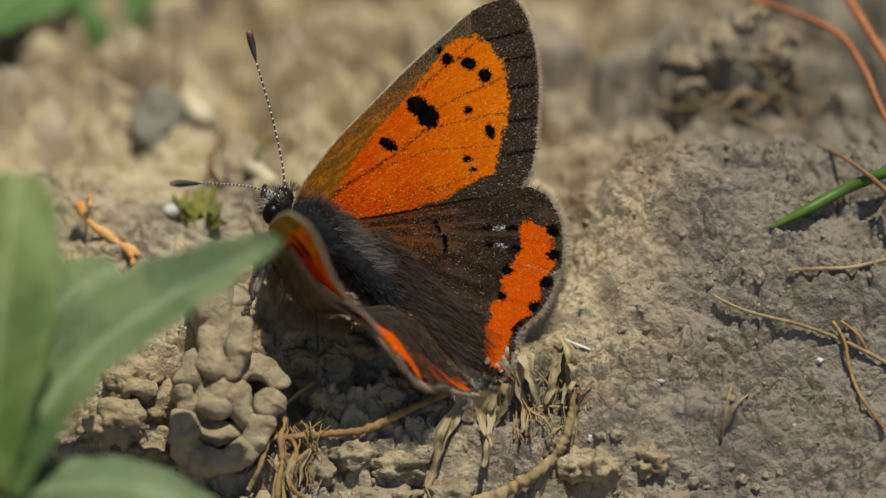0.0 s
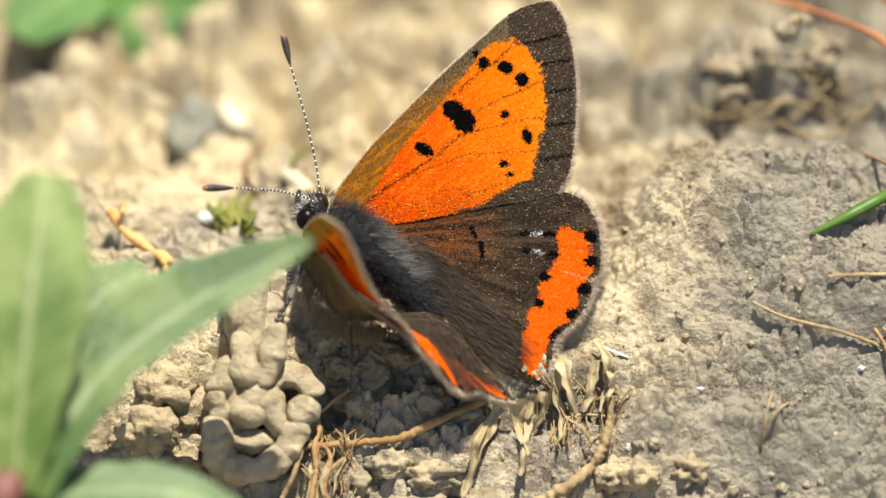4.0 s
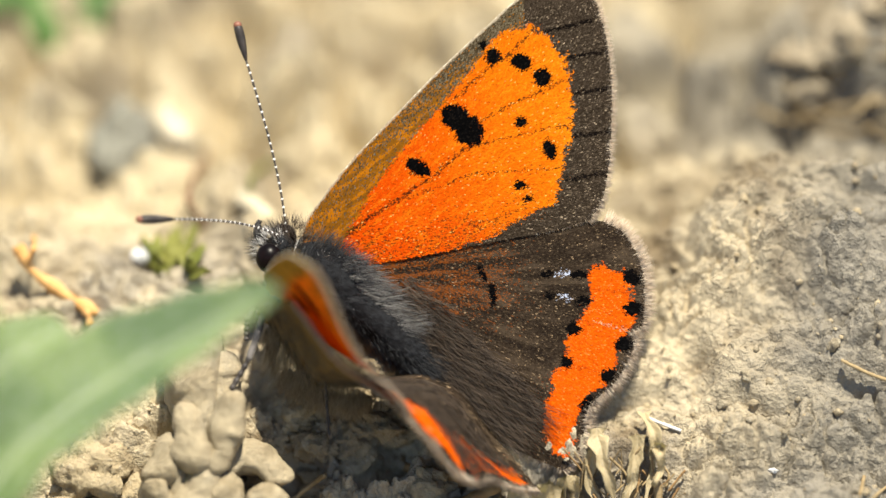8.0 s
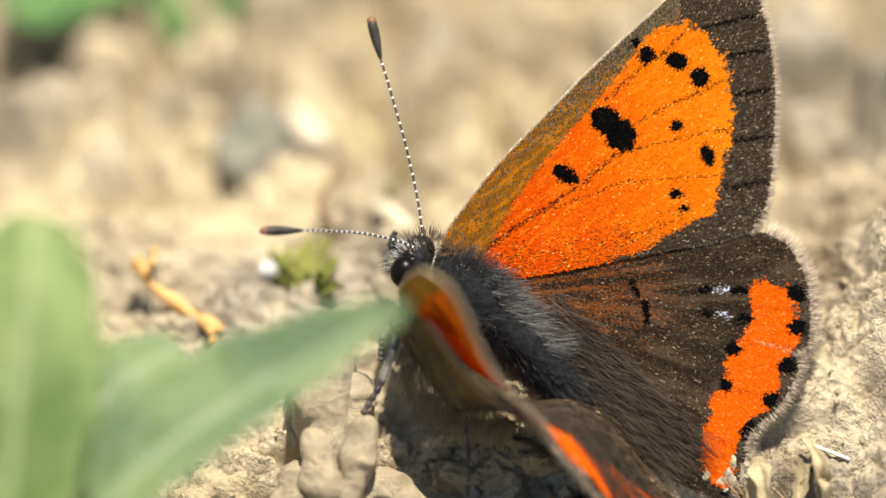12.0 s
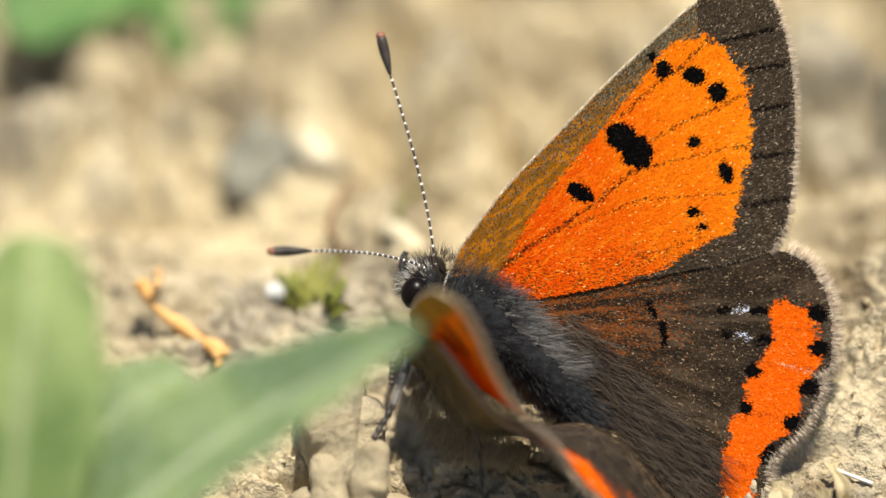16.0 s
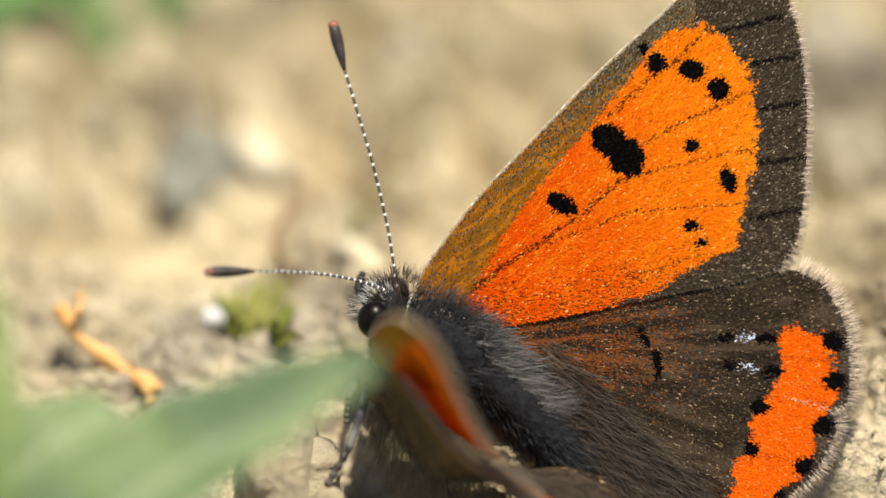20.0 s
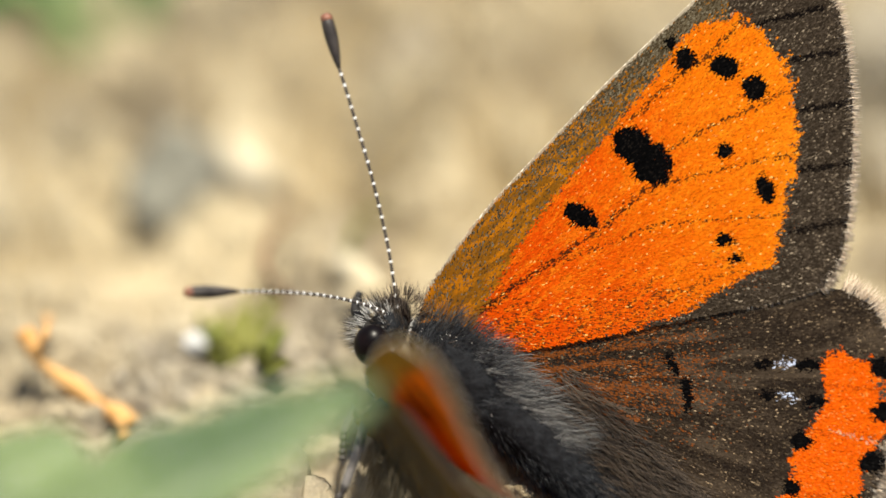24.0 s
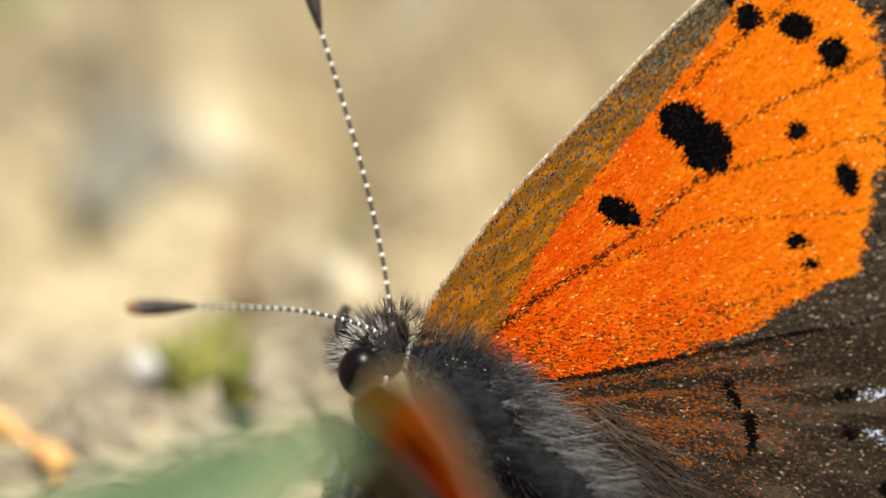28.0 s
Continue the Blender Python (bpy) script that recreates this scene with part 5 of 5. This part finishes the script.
rod("dry_weed", over_soil([(-12.0, 3.3, 0.0), (-12.6, 4.3, 2.2), (-12.6, 5.1, 3.0), (-12.1, 6.2, 3.6), (-11.9, 6.5, 3.8)]), lambda t: (0.17 - 0.09 * t) * MM, M_DARK_TWIG, "thin curved dry stalk on soil", "stalk")
rod("dry_weed", over_soil([(-9.9, 4.4, 0.0), (-10.1, 5.2, 0.8), (-9.6, 5.9, 1.0), (-9.0, 6.1, 0.8)]), lambda t: (0.14 - 0.06 * t) * MM, M_MOSS, "thin green shoot behind the head", "shoot")
moss = thing("moss_sprig", "yellow-green moss sprig on soil", "moss")
rng = random.Random(5)
for k in range(16):
    x0, y0 = -13.3 + rng.uniform(-1.0, 1.3), 1.6 + rng.uniform(-0.5, 0.5)
    x1, y1 = x0 + rng.uniform(-0.9, 0.9), y0 + rng.uniform(0.3, 1.7)
    leaf("leaf", over_soil([(x0, y0, 0.0), ((x0 + x1) / 2, (y0 + y1) / 2, 0.6), (x1, y1, rng.uniform(0.6, 1.3))]), lance(rng.uniform(0.12, 0.28), 0.5, 0.3), 0.3, M_MOSS, moss, (rng.uniform(-0.6, 0.6), 0.3, 1), "", 0.0, k)
grain = mesh_object("chalk_grain", bmesh.new(), M_WHITE)
bm = bmesh.new()
blob(bm, at(*on_soil(-14.6, 2.1, 0.15)), [Vector((0.45, 0, 0)) * MM, Vector((0, 0.36, 0)) * MM, Vector((0, 0, 0.36)) * MM], 3, 0.15, 2.0)
bm.to_mesh(grain.data)
tagged(grain, "small white chalk grain on soil", "pebble")


# ---------------------------------------------------------------- worm cast
cast = thing("worm_cast", "pale clay worm cast of coiled lumps", "worm cast")
COILS = [([(-12.4, -1.7), (-12.3, -3.2), (-12.2, -4.6)], 1.20, 0.1), ([(-11.2, -2.9), (-11.1, -4.3)], 0.90, 0.0), ([(-12.5, -4.9), (-12.35, -6.2)], 0.78, 0.8), ([(-10.8, -4.2), (-11.0, -5.4), (-11.35, -6.5)], 0.66, 0.9), ([(-11.6, -5.0), (-11.7, -5.9)], 0.80, 0.1),
         ([(-13.4, -6.0), (-13.7, -6.9)], 0.70, 0.4), ([(-13.85, -7.6), (-13.6, -8.3)], 0.68, 0.5), ([(-11.4, -6.9), (-10.5, -6.4), (-9.6, -6.6), (-8.9, -7.1)], 0.68, 0.1), ([(-12.1, -7.3), (-12.2, -8.3)], 0.88, 0.8), ([(-11.2, -7.5), (-11.0, -8.3), (-10.7, -9.0)], 0.72, 0.6),
         ([(-13.0, -7.0), (-13.0, -8.9)], 0.75, 0.0), ([(-14.0, -9.4), (-13.9, -9.9)], 0.86, 0.7), ([(-13.9, -10.1), (-13.5, -11.0)], 0.80, 0.5), ([(-13.2, -11.2), (-12.0, -11.3), (-10.8, -10.9)], 0.78, 0.8), ([(-10.7, -10.8), (-9.95, -10.1), (-9.75, -9.3)], 0.70, 0.7), ([(-9.4, -8.5), (-9.15, -8.1)], 0.72, 0.8), ([(-12.7, -9.9), (-11.3, -9.8)], 0.75, 0.1)]
for k, (pts, r, out) in enumerate(COILS):
    bm = bmesh.new()
    depth = 0.5 * 1.2 + 0.5 * sum(on_soil(*p)[2] for p in pts) / len(pts)
    line = spline([at(x, y, depth + out) for x, y in pts], 14)
    ends = [line[0] + (line[0] - line[1]).normalized() * r * f * MM for f in (0.92, 0.8, 0.55, 0.25)] + line + [line[-1] + (line[-1] - line[-2]).normalized() * r * f * MM for f in (0.25, 0.55, 0.8, 0.92)]
    m = len(ends) - 1
    caps = [0.3, 0.62, 0.85, 0.97]

    def thick(t, r=r, m=m, k=k):
        i = round(t * m)
        end = caps[i] if i < 4 else caps[m - i] if m - i < 4 else 1.0
        return r * MM * end * (1 + 0.10 * math.sin(t * 5.0 + k * 2))
    tube(bm, ends, thick, 26, 0.0, k * 3.7)
    for v in bm.verts:
        v.co += noise.noise_vector(v.co * 800 + Vector((k, 0, 0))) * 0.34 * MM + noise.noise_vector(v.co * 2200) * 0.12 * MM + noise.noise_vector(v.co * 6000) * 0.035 * MM
    part("coil", bm, M_CAST, cast)


M_STONE = soil_material("grey_green_stone", (0.24, 0.23, 0.18), (0.16, 0.152, 0.118), (0.24, 0.23, 0.19))


# ---------------------------------------------------------------- clods, roots and dry grass
def clod(points, size, squash, mat, label, seed, lift=0.0, group="clods"):
    """A rough lump of soil, sunk a little into the ground."""
    bm = bmesh.new()
    c = Vector(on_soil(*points, lift))
    zero = at(0, 0, 0)
    blob(bm, at(*c), [(at(size, 0, 0) - zero), (at(0, size * squash, 0) - zero), (at(0, 0, size * 0.8) - zero)], 4, 0.42, 2.2, seed)
    return tagged(mesh_object("soil_clod", bm, mat), label, "clod", group)


for k, (p, s, q) in enumerate(zip([(-5.76, -6.82), (-3.94, -6.82), (-6.06, -5.61), (-2.42, -6.82), (-9.39, -6.06), (-4.24, -5.0), (-6.67, -11.82), (-2.42, -11.67), (-4.85, -11.06), (-2.73, -13.18), (-3.94, -13.79), (0.3, -13.18), (-10.0, -13.79), (-7.88, -13.79), (6.97, -11.67), (8.48, -11.67), (11.21, -11.36), (-16.67, -6.82), (-17.58, -9.24), (-15.15, -8.33), (-16.06, -11.36), (-13.33, -13.48), (-0.61, -8.64)],
                                  (1.5, 1.3, 1.2, 1.1, 0.7, 1.6, 1.2, 1.5, 1.4, 1.6, 1.4, 1.3, 1.2, 1.4, 1.3, 1.2, 1.2, 1.6, 1.5, 1.3, 1.6, 1.2, 1.3), (1.2, 0.9, 0.7, 0.8, 1.0, 0.6, 0.8, 0.6, 0.6, 0.6, 0.7, 0.6, 0.7, 0.6, 0.7, 0.7, 0.8, 0.9, 0.9, 1.0, 0.6, 0.6, 0.6))):
    clod(p, s, q, M_CLOD, "rough lump of dry clay beside the cast", k * 3.1, -0.7 if k < 6 else -0.2)
rng = random.Random(61)
for k in range(30):
    x, y = rng.uniform(-9.2, -2.0), rng.uniform(-8.6, -2.6)
    clod((x, y), rng.uniform(0.35, 0.95), rng.uniform(0.6, 1.0), M_CLOD, "brown crumbling clod in the wings' shade", 90 + k * 1.7, rng.uniform(-0.3, 0.1))
bm = bmesh.new()
place = Vector(on_soil(-15.6, 6.6, 0.3))
blob(bm, at(*place), [at(1.5, 0, 0) - at(0, 0, 0), at(0, 1.9, 0) - at(0, 0, 0), at(0, 0, 1.1) - at(0, 0, 0)], 4, 0.35, 1.8, 77)
tagged(mesh_object("dark_stone", bm, M_STONE), "dark grey-green stone half sunk in soil", "stone")
clump = thing("root_clump", "crumbling clump of soil and dry roots", "clump")
zero = at(0, 0, 0)
rng = random.Random(8)
for k in range(26):
    turn, far = rng.uniform(0, 2 * math.pi), math.sqrt(rng.random())
    x, y = 16.2 + 3.6 * far * math.cos(turn), 10.2 + 3.0 * far * math.sin(turn)
    size = (1.5 - 0.7 * far) * rng.uniform(0.4, 1.3)
    heart = on_soil(x, y, -0.45 * size)
    bm = bmesh.new()
    blob(bm, at(*heart), [at(size, 0, 0) - zero, at(0, size * rng.uniform(0.6, 1.0), 0) - zero, at(0, 0, size * 0.9) - zero], 3, 0.75, 1.5, 40 + k)
    part("lump", bm, M_CLUMP, clump)
for k in range(14):
    x, y = 15.6 + rng.uniform(-3.6, 3.8), 9.6 + rng.uniform(-2.8, 2.6)
    turn, size = rng.uniform(-0.7, 0.5), rng.uniform(1.2, 3.2)
    flat = [(x, y, 0.6), (x + size * math.cos(turn), y + size * math.sin(turn), 1.8 + rng.uniform(-0.5, 0.5)), (x + 1.9 * size * math.cos(turn + 0.5), y + 1.9 * size * math.sin(turn + 0.4), 0.7)]
    bm = bmesh.new()
    tube(bm, spline([at(*p) for p in over_soil(flat)], 8), rng.uniform(0.03, 0.08) * MM, 6, 0.3)
    part("fibre", bm, M_STRAW, clump)

soil_rod("dry_root", [(-8.79, -10.21), (-7.58, -10.0), (-6.06, -9.91), (-4.24, -9.7), (-2.73, -9.0), (-1.21, -8.33), (0.3, -7.67)], lambda t: (0.17 + 0.10 * t) * MM, M_ROOT, "long tan dry root", "root", "roots", 0.5)
soil_rod("dry_root", [(-10.45, -12.88), (-9.85, -11.67), (-9.45, -10.45), (-9.27, -9.18), (-8.48, -8.33), (-7.58, -7.58), (-6.91, -7.12)], lambda t: (0.15 - 0.05 * t) * MM, M_STRAW, "thin forked dry root", "root", "roots", 1.3)
soil_rod("dry_root", [(-8.94, -14.09), (-8.85, -12.58), (-8.64, -11.36), (-8.73, -10.15), (-8.48, -9.09)], 0.16, M_ROOT, "upright tan root fibre", "root", "roots", 0.7)
soil_rod("dry_root", [(-8.48, -13.79), (-8.55, -12.27), (-7.88, -11.36), (-7.12, -10.76)], 0.13, M_STRAW, "frayed pale root fibre", "root", "roots", 0.7)
soil_rod("dry_root", [(-9.39, -10.3), (-8.48, -10.0), (-7.88, -10.76), (-8.18, -12.58), (-7.27, -13.48)], 0.12, M_ROOT, "bent thin root fibre", "root", "roots", 0.8)
soil_rod("dry_root", [(-3.64, -6.82), (-2.42, -7.18), (-0.61, -7.27)], 0.2, M_ROOT, "short tan root under the wing", "root", "roots", 0.5)
soil_rod("dry_root", [(-1.21, -8.79), (0.3, -8.64), (1.21, -8.18)], 0.06, M_STRAW, "fine pale rootlet over soil", "root", "roots", 0.5)
soil_rod("dry_root", [(6.82, -7.12), (6.91, -8.64), (6.61, -10.0), (5.91, -11.21), (4.85, -12.12), (3.64, -12.88), (2.12, -13.55), (0.3, -14.09)], lambda t: (0.14 + 0.28 * t) * MM, M_STRAW, "thick curved peeling root", "root", "roots", 0.7, 0.7, 12)
soil_rod("dry_root", [(3.94, -6.82), (4.3, -7.73), (4.61, -8.64), (5.45, -9.18), (5.91, -10.0)], 0.07, M_STRAW, "pale wiry rootlet over soil", "root", "roots", 0.6)
soil_rod("dry_root", [(4.67, -8.64), (5.45, -8.48), (6.67, -8.55)], 0.08, M_STRAW, "pale wiry rootlet over soil", "root", "roots", 0.6)
soil_rod("dry_root", [(4.61, -8.7), (4.48, -9.39), (4.42, -10.0)], 0.06, M_STRAW, "pale wiry rootlet over soil", "root", "roots", 0.6)
soil_rod("straw", [(14.55, -2.58), (15.76, -3.18), (16.97, -3.58), (18.79, -4.03), (20.61, -4.64), (22.42, -5.45), (24.09, -6.36)], lambda t: (0.07 + 0.06 * t) * MM, M_STRAW, "long dry stem lying on soil", "straw", "straws", 0.35)
soil_rod("straw", [(20.91, -3.94), (21.52, -5.0), (21.82, -6.52), (22.42, -8.03), (23.64, -9.7)], 0.10, M_ROOT, "thin reddish dry stem", "straw", "straws", 0.3)
soil_rod("straw", [(21.36, -3.94), (22.27, -4.7), (22.73, -5.61)], 0.09, M_ROOT, "short reddish dry stem", "straw", "straws", 0.3)
soil_rod("straw", [(18.48, -1.21), (20.0, -1.12), (21.82, -1.06), (23.94, -0.61)], 0.10, M_STRAW, "dry stem across the soil", "straw", "straws", 0.35)
soil_rod("straw", [(15.45, -7.42), (15.15, -8.64), (14.91, -10.15)], 0.08, M_STRAW, "fine dry straw on soil", "straw", "straws", 0.2)
soil_rod("straw", [(15.21, -9.24), (15.76, -8.33), (16.36, -7.88)], 0.06, M_STRAW, "fine dry straw on soil", "straw", "straws", 0.2)
soil_rod("straw", [(11.21, 8.18), (12.73, 7.58), (14.55, 8.03), (16.67, 8.33), (18.79, 7.58)], 0.09, M_STRAW, "dry stem in the clump", "straw", "straws", 0.6)
soil_rod("straw", [(16.97, 10.15), (18.18, 8.64), (19.39, 6.82)], 0.09, M_STRAW, "dry stem in the clump", "straw", "straws", 0.6)
soil_rod("straw", [(12.42, 9.24), (13.64, 7.42), (15.76, 7.12), (17.58, 8.03)], 0.08, M_STRAW, "dry stem in the clump", "straw", "straws", 0.7)
soil_rod("white_fibre", [(6.36, -4.85), (7.12, -5.15), (7.88, -5.45)], 0.07, M_WHITE, "short white chalky fibre on soil", "fibre", "", 0.2)


def tuft(name, blades, label):
    """Dead grass: flat ribbons that hang over the soil."""
    top = thing(name, label, "dead grass", "dead grass")
    for k, (flat, w, lift) in enumerate(blades):
        rib = []
        for x, y in flat:
            q = on_soil(x, y)
            rib.append((q[0], q[1], q[2] + lift))
        rib = [tuple(c) for c in spline(rib, 3)]
        rib = [(x + 0.16 * noise.noise(Vector((x * 3, y * 3, k))), y, z + 0.30 * noise.noise(Vector((x * 2, y * 3, k + 5.0)))) for x, y, z in rib]
        leaf("blade", rib, lambda t, w=w, k=k: w * 1.25 * (0.70 + 0.5 * noise.noise(Vector((t * 6, k, w * 9)))) * (1 - 0.7 * t), 0.7, M_DEAD, top, (0.2 * math.sin(k), 0.1, 1), "", 0.35, k)
    return top


M_DEAD = leaf_material("withered_grass", (0.29, 0.215, 0.11), (0.42, 0.335, 0.19), (0.50, 0.41, 0.26), 0.15, 0.15)
tuft("dead_grass_tuft", [([(1.06, -8.03), (0.45, -9.24), (-0.15, -10.76), (-0.76, -12.58), (-0.55, -13.94)], 0.42, 0.9), ([(0.61, -8.33), (-0.15, -9.85), (-0.45, -11.67), (-1.06, -13.48)], 0.3, 0.7), ([(2.42, -7.58), (1.97, -8.94), (2.36, -10.15), (2.12, -11.67)], 0.5, 1.0), ([(3.03, -7.42), (2.67, -8.64), (2.48, -9.85), (2.61, -10.76)], 0.35, 1.1), ([(3.48, -7.27), (3.33, -8.33), (2.88, -9.24)], 0.3, 0.9)], "withered pale grass hanging from the clay edge")
tuft("dead_grass_tuft", [([(4.39, -5.3), (4.61, -6.82), (5.15, -8.33)], 0.45, 0.9), ([(6.36, -4.7), (6.73, -5.61), (6.67, -7.12), (6.36, -8.33)], 0.28, 0.8), ([(6.06, -5.61), (5.91, -7.12), (5.45, -8.33)], 0.4, 0.8), ([(6.91, -5.91), (7.03, -6.82), (6.67, -7.73)], 0.3, 0.9), ([(4.24, -6.21), (4.09, -7.42), (4.39, -8.64), (4.18, -9.85)], 0.28, 0.7)], "withered curled grass blades beside the wing")
tuft("dead_grass_tuft", [([(-8.79, -10.76), (-8.94, -11.97), (-9.09, -13.48), (-8.79, -14.24)], 0.16, 0.8), ([(-7.88, -10.91), (-8.33, -11.97), (-8.03, -13.18), (-7.58, -14.15)], 0.2, 0.9), ([(-7.12, -10.76), (-7.58, -11.67), (-7.73, -12.73)], 0.14, 0.8)], "frayed withered grass fibres")


rng = random.Random(31)
for k in range(104):
    near_cast = k % 2
    x0, y0 = (rng.uniform(-9.0, -6.6), rng.uniform(-13.0, -10.0)) if near_cast else (rng.uniform(3.6, 7.4), rng.uniform(-10.8, -7.2))
    turn = rng.uniform(1.1, 2.1) if near_cast else rng.uniform(0.8, 2.3)
    size = rng.uniform(0.8, 2.0)
    flat = [(x0, y0), (x0 + size * 0.5 * math.cos(turn), y0 + size * 0.5 * math.sin(turn)), (x0 + size * math.cos(turn + rng.uniform(-0.6, 0.6)), y0 + size * math.sin(turn))]
    soil_rod("root_hair", flat, rng.uniform(0.02, 0.055), M_STRAW if k % 3 else M_ROOT, "fine frayed root hair on clay", "root hair", "root hairs", rng.uniform(0.2, 0.9), 0.4, 5)


# pebbles that can be told apart
def pebble_shape(seed, size):
    bm = bmesh.new()
    blob(bm, Vector((0, 0, 0)), [Vector((size, 0, 0)) * MM, Vector((0, size * 0.75, 0)) * MM, Vector((0, 0, size * 0.6)) * MM], 3, 0.5, 1.6, seed)
    me = bpy.data.meshes.new("pebble")
    bm.to_mesh(me)
    bm.free()
    me.polygons.foreach_set("use_smooth", [True] * len(me.polygons))
    return me


shapes = [pebble_shape(k * 2.7, 1.0) for k in range(6)]
for me in shapes:
    me.materials.append(M_GRIT)
white = pebble_shape(9.1, 1.0)
white.materials.append(M_WHITE)
for k, (x, y, s) in enumerate([(8.48, -10.0, 0.35), (9.24, -10.0, 0.5), (7.88, -10.21, 0.22), (13.33, -12.58, 0.5), (12.27, -12.73, 0.32), (16.06, -12.27, 0.4), (17.27, -12.27, 0.35), (18.03, -12.12, 0.3), (14.09, -12.88, 0.3), (11.67, -7.12, 0.2), (20.15, -6.06, 0.3), (18.79, -8.64, 0.25), (-6.67, -8.64, 0.35), (-5.76, -8.79, 0.4), (-3.94, -4.39, 0.3), (-1.21, -7.12, 0.3), (-5.45, -8.33, 0.3), (3.94, -11.67, 0.25), (9.7, -4.39, 0.3), (12.12, -5.61, 0.3), (16.97, -1.67, 0.4), (14.24, -1.97, 0.35), (10.61, -3.18, 0.3), (-16.67, -4.39, 0.3), (-15.76, -5.61, 0.3), (-17.58, -11.67, 0.4), (-16.06, -12.88, 0.4), (15.45, -11.67, 0.3), (16.67, -12.88, 0.35)]):
    ob = new("pebble", white if k in (2, 9, 10) else shapes[k % 6])
    p = at(*on_soil(x, y, -0.05))
    ob.matrix_world = Matrix.LocRotScale(p, Euler((k * 1.3, k * 0.7, k * 2.1)), (s, s, s))
    tagged(ob, "small white chalk chip on soil" if k in (2, 9, 10) else "small rounded clay pebble on soil", "pebble", "pebbles")


def scatter(count, seed):
    """Crumbs too many to count, one mesh."""
    rng = random.Random(seed)
    verts, faces = [], []
    ball = bmesh.new()
    bmesh.ops.create_icosphere(ball, subdivisions=1, radius=1.0)
    corners = [v.co.copy() for v in ball.verts]
    sides = [[v.index for v in f.verts] for f in ball.faces]
    ball.free()
    for _ in range(count):
        x, y = rng.uniform(-26, 26), rng.uniform(-12, 14) if rng.random() < 0.8 else rng.uniform(14, 30)
        z = float(soil_at(x, y)) - 0.03
        s = 0.05 + 0.20 * rng.random() ** 4
        n = len(verts)
        turn = Euler((rng.uniform(0, 6), rng.uniform(0, 6), rng.uniform(0, 6))).to_matrix()
        flat = rng.uniform(0.5, 1.0)
        for v in corners:
            q = turn @ Vector((v.x * s, v.y * s * flat, v.z * s)) * rng.uniform(0.55, 1.35)
            verts.append(((x + q.x) * MM, (y + q.y) * MM, (z + q.z) * MM))
        faces += [tuple(n + i for i in f) for f in sides]
    me = bpy.data.meshes.new("soil_crumbs")
    me.from_pydata(verts, [], faces)
    me.materials.append(M_CLOD)
    me.polygons.foreach_set("use_smooth", [True] * len(me.polygons))
    tagged(new("soil_crumbs", me), "loose crumbs of dry clay over the ground", "crumbs", kind="stuff")


scatter(2600, 21)


def motions():
    """The butterfly rests: nothing but the camera moves."""


motions()
